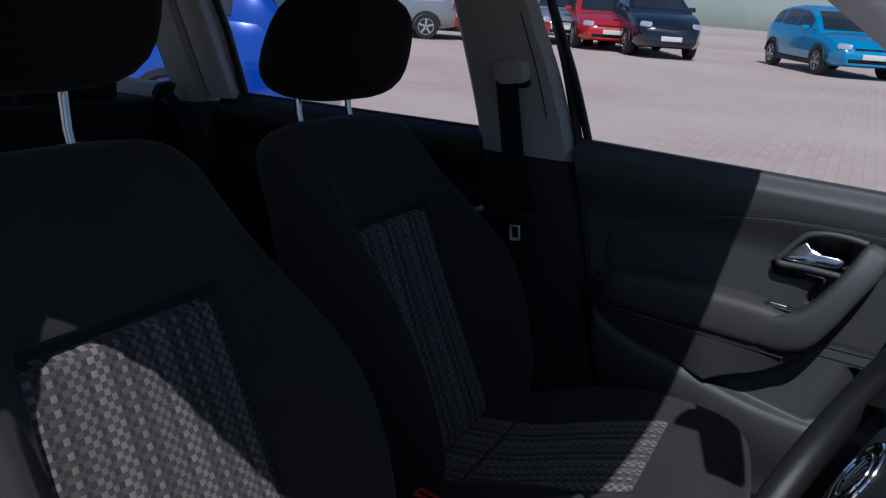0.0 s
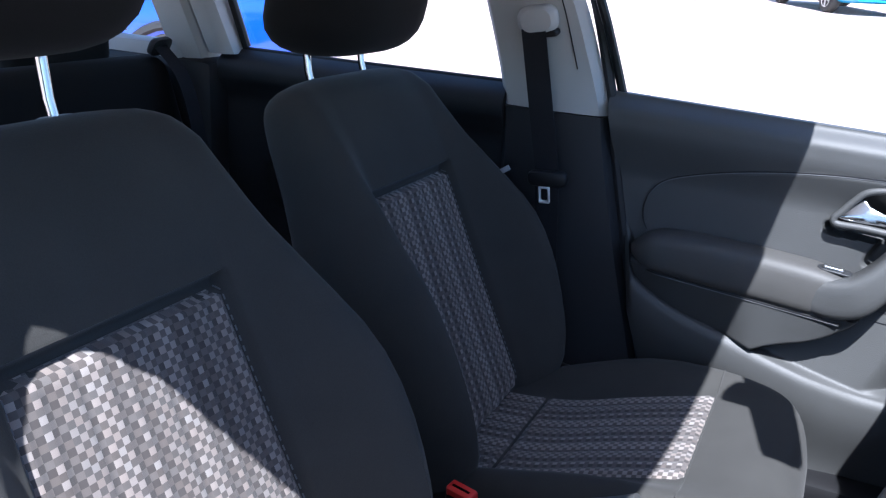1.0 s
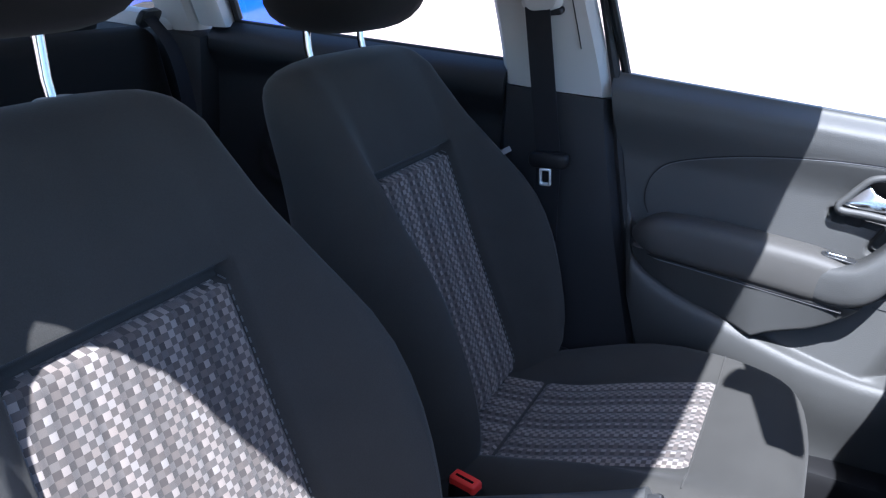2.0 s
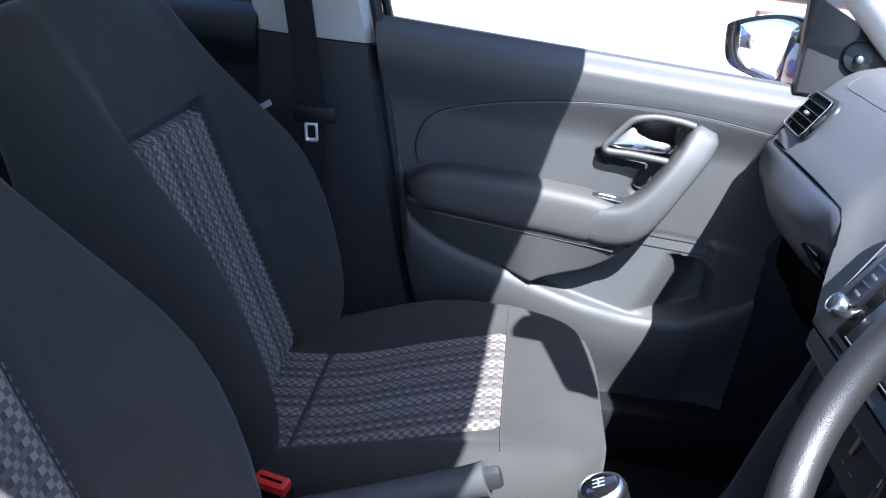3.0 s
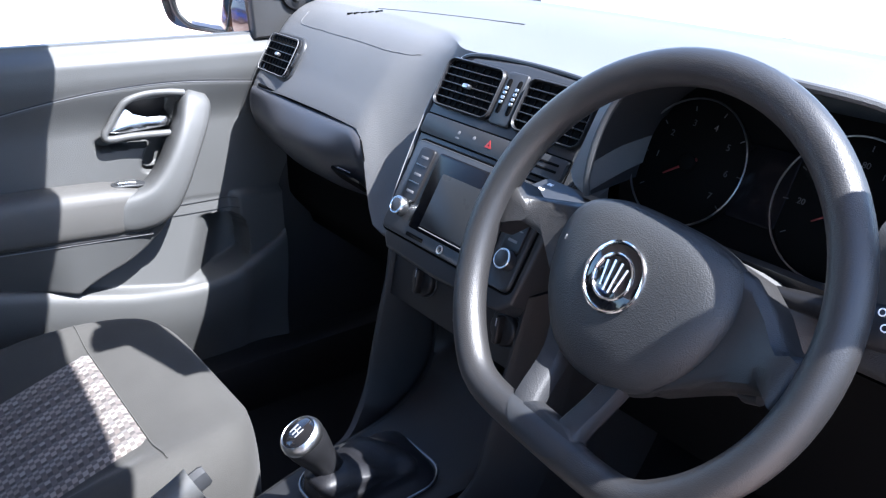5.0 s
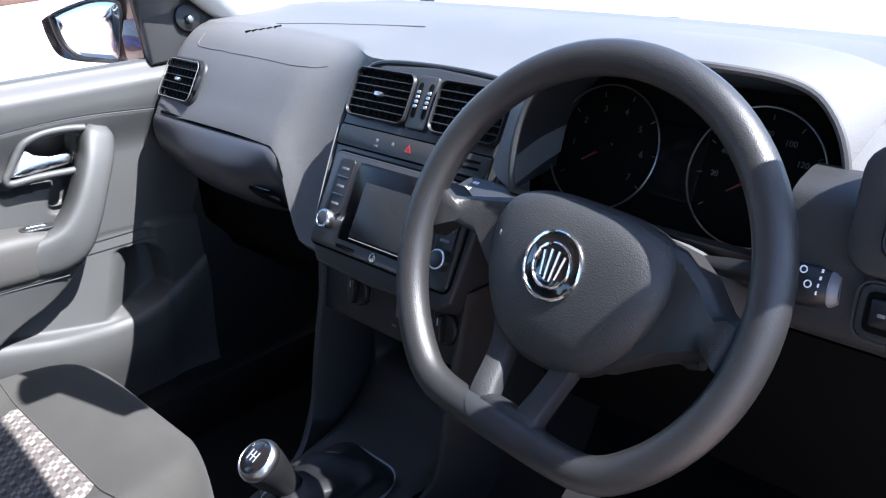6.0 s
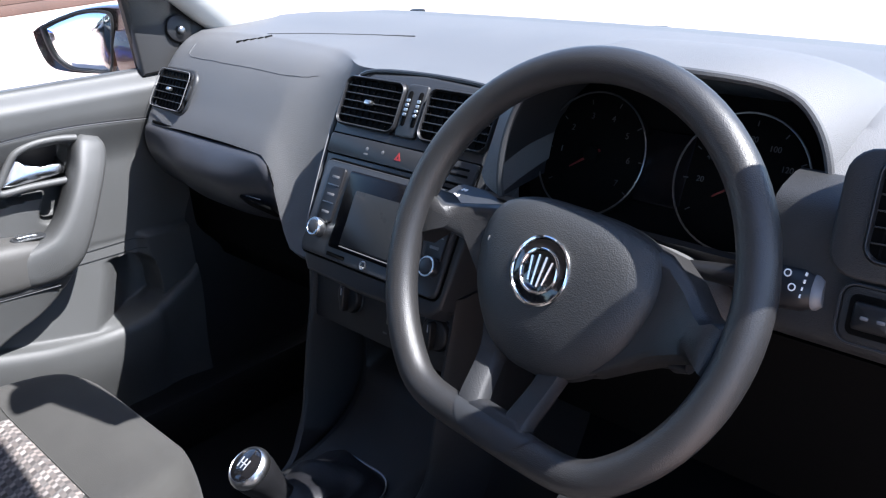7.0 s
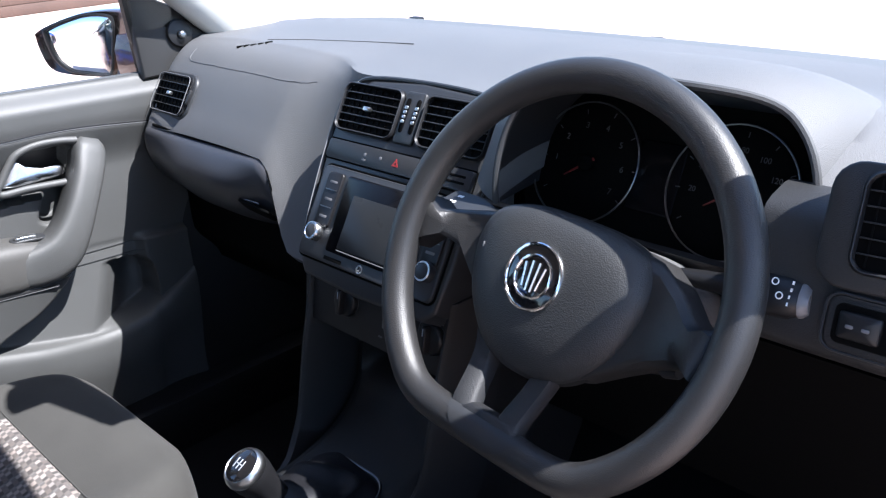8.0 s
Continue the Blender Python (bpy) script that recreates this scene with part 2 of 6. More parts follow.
def part(name, bm, material, parent=None, label="", sharp=38):
    finish(bm, sharp)
    me = bpy.data.meshes.new(name)
    bm.to_mesh(me)
    bm.free()
    me.materials.append(material)
    ob = new(name, me)
    if parent is not None:
        ob.parent = parent
        if parent.type == "EMPTY":
            ob.matrix_parent_inverse = parent.matrix_basis.inverted()
    if label:
        ob["label"] = label
    return ob


def lerp_table(tab, t):
    if t <= tab[0][0]:
        return tab[0][1]
    for (a, va), (b, vb) in zip(tab, tab[1:]):
        if t <= b:
            k = (t - a) / (b - a)
            return va + (vb - va) * k
    return tab[-1][1]


def curve_table(tab, t):
    """Smooth (monotone-ish cosine) reading of a table."""
    if t <= tab[0][0]:
        return tab[0][1]
    for i, ((a, va), (b, vb)) in enumerate(zip(tab, tab[1:])):
        if t <= b:
            k = (t - a) / (b - a)
            p0 = tab[i - 1] if i else (2 * a - b, va)
            p3 = tab[i + 2] if i + 2 < len(tab) else (2 * b - a, vb)
            m0 = (vb - p0[1]) / (b - p0[0]) * (b - a)
            m1 = (p3[1] - va) / (p3[0] - a) * (b - a)
            return ((2 * k**3 - 3 * k**2 + 1) * va + (k**3 - 2 * k**2 + k) * m0 + (-2 * k**3 + 3 * k**2) * vb + (k**3 - k**2) * m1)
    return tab[-1][1]


def smooth(a, b, t):
    k = max(0.0, min(1.0, (t - a) / (b - a)))
    return k * k * (3 - 2 * k)


def rbox(bm, c, size, bevel=0.004, rot=None, seg=2):
    g = bmesh.ops.create_cube(bm, size=1.0)
    m = Matrix.Translation(c) @ (rot.to_4x4() if rot is not None else Matrix()) @ Matrix.Diagonal((*size, 1))
    bmesh.ops.transform(bm, matrix=m, verts=g["verts"])
    if bevel:
        es = list({e for v in g["verts"] for e in v.link_edges})
        bmesh.ops.bevel(bm, geom=es, offset=min(bevel, min(size) * 0.45), segments=seg, profile=0.5, affect="EDGES")
    return bm


def box(c, size, bevel=0.004, rot=None, seg=2):
    return rbox(bmesh.new(), c, size, bevel, rot, seg)


def loft(bm, rings, closed=True, cap=True):
    vs = [[bm.verts.new(p) for p in r] for r in rings]
    n = len(vs[0])
    for a, b in zip(vs, vs[1:]):
        for i in range(n if closed else n - 1):
            j = (i + 1) % n
            bm.faces.new((a[i], a[j], b[j], b[i]))
    if cap and closed:
        bm.faces.new(vs[0][::-1])
        bm.faces.new(vs[-1])
    return bm


def grid(f, us, vs, uvs=None, thick=0.0, into=None):
    """A sheet f(u, v) over two lists of values, with UVs in metres if asked; thick: gives it depth along the vector into."""
    bm = bmesh.new()
    rows = [[bm.verts.new(f(u, v)) for u in us] for v in vs]
    lay = bm.loops.layers.uv.new("UVMap") if uvs else None
    for j in range(len(vs) - 1):
        for i in range(len(us) - 1):
            fc = bm.faces.new((rows[j][i], rows[j][i + 1], rows[j + 1][i + 1], rows[j + 1][i]))
            if uvs:
                for lp, (a, b) in zip(fc.loops, ((i, j), (i + 1, j), (i + 1, j + 1), (i, j + 1))):
                    lp[lay].uv = uvs(us[a], vs[b])
    if thick:
        back = [[bm.verts.new(f(u, v) + into * thick) for u in us] for v in vs]
        nu, nv = len(us), len(vs)
        for j in range(nv - 1):
            for i in range(nu - 1):
                bm.faces.new((back[j][i], back[j + 1][i], back[j + 1][i + 1], back[j][i + 1]))
        rim = [(0, i) for i in range(nu)] + [(j, nu - 1) for j in range(1, nv)] + [(nv - 1, i) for i in range(nu - 2, -1, -1)] + [(j, 0) for j in range(nv - 2, 0, -1)]
        for (a, b), (c, d) in zip(rim, rim[1:] + rim[:1]):
            bm.faces.new((rows[a][b], back[a][b], back[c][d], rows[c][d]))
    return bm


def span(a, b, n):
    return [a + (b - a) * i / (n - 1) for i in range(n)]


def tube(bm, pts, rad, seg=10, closed=False, flat=1.0, up=None, cap=True):
    """A round (or, with flat, oval) bar along points; rad: one radius or one for each point."""
    pts = [Vector(p) for p in pts]
    n = len(pts)
    rads = rad if isinstance(rad, (list, tuple)) else [rad] * n
    rings, side = [], Vector(up) if up is not None else None
    for i, p in enumerate(pts):
        a = pts[i - 1] if i or closed else pts[i]
        b = pts[(i + 1) % n] if i < n - 1 or closed else pts[i]
        t = (b - a).normalized()
        if side is None:
            side = t.orthogonal()
        s = (side - t * side.dot(t)).normalized()
        if up is None:
            side = s
        w = t.cross(s)
        rings.append([p + (s * math.cos(k) * flat + w * math.sin(k)) * rads[i] for k in (2 * math.pi * q / seg for q in range(seg))])
    if closed:
        rings.append(rings[0])
        loft(bm, rings, True, False)
        bmesh.ops.remove_doubles(bm, verts=bm.verts, dist=1e-6)
    else:
        loft(bm, rings, True, cap)
    return bm


def spline(pts, n):
    """A smooth line through points, n places long."""
    pts = [Vector(p) for p in pts]
    out = []
    for k in range(n):
        t = k / (n - 1) * (len(pts) - 1)
        i = min(int(t), len(pts) - 2)
        f = t - i
        p1, p2 = pts[i], pts[i + 1]
        p0 = pts[i - 1] if i else p1 * 2 - p2
        p3 = pts[i + 2] if i + 2 < len(pts) else p2 * 2 - p1
        out.append(0.5 * (2 * p1 + (p2 - p0) * f + (2 * p0 - 5 * p1 + 4 * p2 - p3) * f * f + (3 * p1 - p0 - 3 * p2 + p3) * f**3))
    return out


def slab(outline, frame_m, depth, bevel=0.002, crown=0.0, bm=None):
    """A plate with a 2D outline in the plane of frame_m (its x and y), depth metres along its z, top edge rounded, top crowned."""
    bm = bm or bmesh.new()
    c = Vector((sum(p[0] for p in outline) / len(outline), sum(p[1] for p in outline) / len(outline)))

    def ring(inset, h):
        r = []
        for p in outline:
            d = Vector(p) - c
            q = c + d * max(0.0, 1 - inset / max(d.length, 1e-6))
            r.append(frame_m @ Vector((q.x, q.y, h)))
        return r

    rings = [ring(0, 0), ring(0, depth - bevel), ring(bevel * 0.35, depth - bevel * 0.35), ring(bevel, depth)]
    if crown:
        big = max((Vector(p) - c).length for p in outline)
        for k in (0.25, 0.5, 0.75):
            rings.append([frame_m @ Vector((*(c + (Vector(p) - c) * (1 - k) ), depth + crown * (1 - (1 - k) ** 2))) for p in outline])
    loft(bm, rings, True, True)
    return bm


def round_rect(w, h, r, n=5, cx=0.0, cy=0.0):
    pts = []
    for sx, sy, a0 in ((1, 1, 0), (-1, 1, 90), (-1, -1, 180), (1, -1, 270)):
        for k in range(n):
            a = radians(a0 + 90 * k / (n - 1))
            pts.append((cx + sx * (w / 2 - r) + r * math.cos(a), cy + sy * (h / 2 - r) + r * math.sin(a)))
    return pts


def disc(rad, n=28, cx=0.0, cy=0.0):
    return [(cx + rad * math.cos(2 * math.pi * k / n), cy + rad * math.sin(2 * math.pi * k / n)) for k in range(n)]


def ring_frame(outer, inner, frame_m, depth):
    """A frame between two outlines with equal numbers of points."""
    bm = bmesh.new()
    f = lambda o, h: [frame_m @ Vector((p[0], p[1], h)) for p in o]
    mid = [((a[0] + b[0]) / 2, (a[1] + b[1]) / 2) for a, b in zip(outer, inner)]
    loft(bm, [f(outer, 0), f(outer, depth * 0.6), f(mid, depth), f(inner, depth * 0.6), f(inner, -depth), f(outer, 0)], True, False)
    bmesh.ops.remove_doubles(bm, verts=bm.verts, dist=1e-6)
    return bm


def axes(origin, ex, ey):
    ex, ey = Vector(ex).normalized(), Vector(ey)
    ez = ex.cross(ey).normalized()
    ey = ez.cross(ex)
    m = Matrix((ex, ey, ez)).transposed().to_4x4()
    return Matrix.Translation(origin) @ m


def lettering(text, m, size, material, parent, name="numeral"):
    cu = bpy.data.curves.new(name, "FONT")
    cu.body, cu.size, cu.align_x, cu.align_y, cu.extrude = text, size, "CENTER", "CENTER", 0.0002
    tmp = bpy.data.objects.new(name, cu)
    scene.collection.objects.link(tmp)
    me = bpy.data.meshes.new_from_object(tmp.evaluated_get(bpy.context.evaluated_depsgraph_get()))
    bpy.data.objects.remove(tmp)
    me.transform(m)
    me.materials.clear()
    me.materials.append(material)
    ob = new(name, me)
    ob.parent = parent
    if parent.type == "EMPTY":
        ob.matrix_parent_inverse = parent.matrix_basis.inverted()
    return ob


# ---- ground and distance ----
def ground_z(x):
    """The yard rises slightly away from the passenger side, and is level far off."""
    return GROUND + 0.025 * max(0.0, min(-x - 1.2, 60.0))


xs = sorted(set(span(-400, -60, 12) + span(-60, -1.2, 30) + span(-1.2, 400, 16)))
bm = grid(lambda x, y: Vector((x, y, ground_z(x))), xs, span(-400, 400, 41))
tagged(part("ground", bm, M_PAVING), "sunlit reddish and buff block paving of a car park", "ground", kind="structure")

# ---- car shell ----
shell = thing("car_shell", (0, -0.5, 0.3), "brown hatchback body with pale headlining and pillar trims", "car", kind="structure")


def roof_z(x, y):
    return 1.475 - 0.16 * (x / 0.6) ** 2 * 0.35 - 0.05 * smooth(-1.2, -2.0, y) - 0.03 * smooth(-0.35, -0.08, y)


def roof_point(x, k):
    """The front edge of the roof bows forward in the middle."""
    y = (-0.048 - 0.030 * (x / 0.4) ** 2) * (1 - k) - 1.95 * k
    return Vector((x, y, roof_z(x, y)))


part("roof", grid(roof_point, span(-0.60, 0.60, 17), span(0, 1, 18), thick=0.045, into=Vector((0, 0, 1))), M_HEAD, shell, "pale headlining under the roof")
part("roof_skin", grid(lambda x, k: roof_point(x, 0.01 + 0.98 * k) + Vector((0, 0, 0.050)), span(-0.59, 0.59, 17), span(0, 1, 18), thick=0.006, into=Vector((0, 0, 1))), M_PAINT, shell, "brown painted roof skin")
bm = bmesh.new()
rbox(bm, (0, -0.6, 0.27), (1.5, 2.9, 0.04), 0.01)
part("floor_pan", bm, M_CARPET, shell, "carpet on the floor, darkened for the footwell shade")
for s in (-1, 1):
    # roof rails
    xr, zr = (0.640, 1.42) if s > 0 else (0.606, 1.42)
    part("roof_rail", tube(bmesh.new(), spline([(s * 0.590, -0.08, 1.415), (s * xr, -0.45, zr), (s * xr, -0.8, zr), (s * xr, -1.2, 1.41), (s * 0.58, -1.9, 1.36)], 18), 0.045, 10, flat=0.7, up=(0, 0, 1)), M_TRIM, shell)
    # windscreen pillars
    secs = []
    for k in span(0, 1, 9):
        yc = 0.40 - 0.49 * k - (0.055 if s > 0 else 0)
        z = 1.055 + 0.365 * k ** 0.92
        x = s * (0.705 - 0.13 * k + (0.03 if s > 0 else 0))
        wy = 0.105 - 0.045 * min(1, k * 1.6)
        secs.append([Vector((x + s * 0.03 * math.cos(a), yc + wy * math.sin(a) * (0.45 if s < 0 and math.sin(a) < 0 else 1.0), z + 0.012 * math.sin(a))) for a in (2 * math.pi * q / 14 for q in range(14))])
    part("windscreen_pillar", loft(bmesh.new(), secs), M_TRIM, shell, "pale grey windscreen pillar trim")
    # rear pillars: a window surround in front of the pillar trim
    for y0, y1, zb, lab in ((-1.395, -1.468, 1.045, "pale window surround"), (-1.474, -1.582, 0.962, "pale grey rear pillar trim")):
        secs = []
        for k in span(0, 1, 8):
            z = zb + (1.40 - zb) * k
            off = -0.10 * (z - 1.0) / 0.4
            x = s * (0.695 - 0.25 * max(0, z - 1.0))
            a, b = y0 + off, y1 + off
            secs.append([Vector((x - s * 0.012, a, z)), Vector((x - s * 0.024, a - 0.012, z)), Vector((x - s * 0.030, (a + b) / 2, z)), Vector((x - s * 0.024, b + 0.012, z)), Vector((x + s * 0.03, b, z)), Vector((x + s * 0.05, a, z))])
        part("rear_pillar", loft(bmesh.new(), secs), M_TRIM, shell, lab)
    # rear quarter panel below the small window and the tail pillar
    part("quarter_panel", box((s * 0.705, -1.80, 0.76), (0.13, 0.70, 0.54), 0.03), M_SHADED_TRIM, shell)
    part("tail_pillar", loft(bmesh.new(), [[Vector((s * (0.70 - 0.12 * k) + dx, -1.86 - 0.10 * k + dy, 1.06 + 0.33 * k)) for dx, dy in ((-0.04, -0.07), (0.04, -0.07), (0.04, 0.07), (-0.04, 0.07))] for k in (0, 0.5, 1)]), M_TRIM, shell)
    part("quarter_sill", box((s * 0.688, -1.70, 1.022), (0.07, 0.32, 0.07), 0.016), M_TRIM, shell, "pale trim under the small window")
    part("side_sill", box((s * 0.70, -0.35, 0.335), (0.13, 1.7, 0.14), 0.025), M_BLACK, shell)
bm = bmesh.new()
rbox(bm, (0, -2.05, 0.72), (1.45, 0.10, 0.62), 0.03)
part("tailgate", bm, M_SHADED_TRIM, shell)
# Kick panels: shade below the dash is painted in by the dark trim.
for s in (-1, 1):
    part("kick_panel", box((s * (0.735 if s > 0 else 0.712), 0.4575 if s < 0 else 0.50, 0.66), (0.03, 0.545 if s < 0 else 0.42, 0.80), 0.008), M_SHADED_TRIM, shell)
part("cowl", box((0, 0.715, 1.020), (1.40, 0.11, 0.03), 0.008), M_BLACK, shell)
# Bulkhead coloured near-black in place of the footwell's shade.
bm = bmesh.new()
rbox(bm, (0, 0.72, 0.62), (1.45, 0.04, 0.80), 0.01)
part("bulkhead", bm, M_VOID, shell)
part("bonnet", grid(lambda x, y: Vector((x, y, 0.955 - 0.16 * ((y - 0.75) / 0.9) ** 1.5 - 0.05 * (x / 0.7) ** 2)), span(-0.74, 0.74, 13), span(0.75, 1.60, 11), thick=0.03, into=Vector((0, 0, -1))), M_PAINT, shell, "brown painted bonnet")
part("nose", grid(lambda x, z: Vector((x, 1.60 + 0.06 * (1 - (x / 0.75) ** 2) - 0.10 * ((z - 0.55) / 0.3) ** 2, z)), span(-0.74, 0.74, 11), span(0.25, 0.83, 9), thick=0.03, into=Vector((0, -1, 0))), M_PAINT, shell)
for s in (-1, 1):
    part("front_wing", grid(lambda y, k: Vector((s * (0.80 - 0.06 * k * k), y, 0.25 + (0.69 - 0.17 * smooth(0.5, 1.6, y)) * k)), span(0.36, 1.60, 12), span(0, 1, 8), thick=0.03, into=Vector((-s, 0, 0))), M_PAINT, shell)


def wscreen(x, k):
    y = 0.70 - 0.785 * k - 0.10 * (x / 0.65) ** 2 * (1 - k * 0.7)
    return Vector((x * (1 - 0.13 * k), y, 1.045 + 0.385 * k))


ws = part("windscreen", grid(wscreen, span(-0.66, 0.66, 13), span(0, 1, 7)), M_GLASS, shell, "clear windscreen")
ws.visible_shadow = False
rw = part("rear_window", grid(lambda x, k: Vector((x * (1 - 0.12 * k), -2.04 + 0.14 * k, 1.04 + 0.33 * k)), span(-0.58, 0.58, 7), span(0, 1, 3)), M_GLASS, shell)
rw.visible_shadow = False
for s in (-1, 1):
    q = part("quarter_window", grid(lambda y, k: Vector((s * (0.70 - 0.10 * k), y - 0.08 * k, 1.07 + 0.30 * k)), span(-1.55, -1.82, 4), span(0, 1, 3)), M_GLASS, shell)
    q.visible_shadow = False
for x in (-0.50, 0.055):
    part("washer_jet", box((x, 0.675, 1.075), (0.03, 0.02, 0.012), 0.004), M_BLACK, shell)

# ---- centre pillars with their belts ----
PIL_F = [(0.33, -0.39), (0.545, -0.435), (0.738, -0.487), (0.946, -0.537), (1.04, -0.552), (1.20, -0.60), (1.32, -0.645), (1.42, -0.69)]
PIL_FR = [(0.33, -0.42), (0.945, -0.562), (1.05, -0.575), (1.116, -0.588), (1.16, -0.608), (1.20, -0.618), (1.26, -0.632), (1.285, -0.628), (1.303, -0.613), (1.325, -0.585), (1.345, -0.55), (1.42, -0.50)]
PIL_R = [(0.33, -0.72), (0.60, -0.735), (1.0, -0.752), (1.16, -0.785), (1.30, -0.815), (1.42, -0.85)]


def pillar_ring(s, z, grow=0.0):
    yf, yr = lerp_table(PIL_FR if s > 0 else PIL_F, z) + grow, lerp_table(PIL_R, z) - grow
    x = s * (0.675 - 0.085 * smooth(1.0, 1.45, z) + 0.01 * smooth(0.9, 0.4, z))
    i = s * grow
    out = 0.10 - 0.055 * smooth(0.95, 1.1, z)
    return [Vector((x + s * out, yr, z)), Vector((x + s * 0.02 - i, yr, z)), Vector((x + s * 0.004 - i, yr + 0.012, z)), Vector((x - i, yr + 0.04, z)), Vector((x - s * 0.004 - i, (yf + yr) / 2, z)),
            Vector((x - i, yf - 0.04, z)), Vector((x + s * 0.004 - i, yf - 0.012, z)), Vector((x + s * 0.02 - i, yf, z)), Vector((x + s * out, yf, z))]


for s in (-1, 1):
    tag = thing("centre_pillar", (s * 0.70, -0.64, 0.33), "pale upper and black lower centre pillar trim", "pillar", kind="structure")
    part("upper_trim", loft(bmesh.new(), [pillar_ring(s, z) for z in span(1.016, 1.43, 24)]), M_TRIM, tag, "pale grey plastic upper trim")
    part("lower_trim", loft(bmesh.new(), [pillar_ring(s, z, 0.004) for z in span(0.33, 1.014, 16)]), M_POST, tag, "black plastic lower trim")
    if s > 0:
        continue
    sl = [(s * (0.6725 - 0.08 * smooth(1.0, 1.45, z)), lerp_table(PIL_F, z) - 0.036 + (z - 1.1) * 0.04, z) for z in span(1.10, 1.30, 12)]
    part("adjuster_slot", tube(bmesh.new(), sl, 0.0018, 6, flat=0.6, up=(0, 1, 0)), M_BLACK, tag)
    part("door_seal", tube(bmesh.new(), [(s * 0.70, lerp_table(PIL_F, z) + 0.012, z) for z in span(0.40, 1.42, 26)], 0.010, 8), M_RUBBER, tag, "black rubber door seal")
    part("door_frame_edge", tube(bmesh.new(), [(s * (0.715 - 0.085 * smooth(1.0, 1.45, z)), lerp_table(PIL_F, z) + 0.03, z) for z in span(1.045, 1.42, 14)], 0.009, 8), M_BLACK, tag)


def belt_point(s, k):
    a, b, c = Vector((s * 0.620, -0.684, 1.168)), Vector((s * 0.622, -0.630, 0.90)), Vector((s * 0.640, -0.60, 0.40))
    return a.lerp(b, k / 0.4) if k < 0.4 else b.lerp(c, (k - 0.4) / 0.6)


def web(pts, wide, width=0.046, thick=0.0014):
    rings = []
    for p in pts:
        w, n = Vector(wide).normalized() * width / 2, Vector((thick, 0, 0))
        rings.append([p - w - n, p + w - n, p + w + n, p - w + n])
    return loft(bmesh.new(), rings)


belt = thing("seat_belt", (-0.645, -0.70, 1.19), "black webbing seat belt hanging on the centre pillar", "seat belt")
part("webbing", web([belt_point(-1, k) for k in span(0, 1, 22)], (0, 1, 0.12)), M_BELT, belt, "black woven webbing")
guide = axes((-0.636, -0.680, 1.186), (0, 1, 0.18), (0.19, -0.18, 1))
part("guide_cover", slab(round_rect(0.076, 0.052, 0.022, 6), guide, 0.020, 0.008, 0.004), M_TRIM, belt, "pale belt guide cover")
part("guide_ring", slab(round_rect(0.066, 0.012, 0.005, 4, 0.004, -0.026), guide, 0.018, 0.004), M_BLACK, belt)
tg = axes((-0.612, -0.629, 0.888), (0, 1, 0.1), (0.05, -0.1, 1))
part("tongue_grip", slab(round_rect(0.078, 0.030, 0.012, 5, 0.006, 0.012), tg, 0.014, 0.005), M_BLACK, belt, "black tongue grip")
part("tongue_plate", ring_frame(round_rect(0.023, 0.034, 0.004, 4, 0.0, -0.019), round_rect(0.014, 0.023, 0.003, 4, 0.0, -0.019), tg @ Matrix.Translation((0, 0, 0.008)), 0.003), M_STEEL, belt, "steel tongue with a slot")

# ---- left front door ----
SEAM = [(-0.465, 0.835), (-0.452, 0.880), (-0.437, 0.903), (-0.381, 0.929), (-0.19, 0.966), (-0.09, 0.971), (0.01, 0.970), (0.14, 0.956), (0.30, 0.93)]
LEAF = [(-0.27, 0.580), (-0.235, 0.615), (-0.205, 0.640), (-0.165, 0.658), (-0.132, 0.670), (-0.10, 0.688), (-0.074, 0.709), (-0.048, 0.736), (-0.017, 0.773), (0.014, 0.816), (0.05, 0.87)]
LIP = [(-0.56, 0.95), (-0.475, 0.80), (-0.462, 0.750), (-0.425, 0.712), (-0.36, 0.679), (-0.28, 0.655), (-0.20, 0.630), (-0.10, 0.604), (-0.01, 0.588), (0.07, 0.594), (0.13, 0.622), (0.17, 0.640), (0.22, 0.675), (0.32, 0.74)]


def rear_edge(z):
    return lerp_table([(0.33, -0.375), (0.545, -0.422), (0.738, -0.474), (0.946, -0.524), (1.06, -0.548)], z)


def waist(y):
    return 1.050 - 0.036 * (y + 0.325)


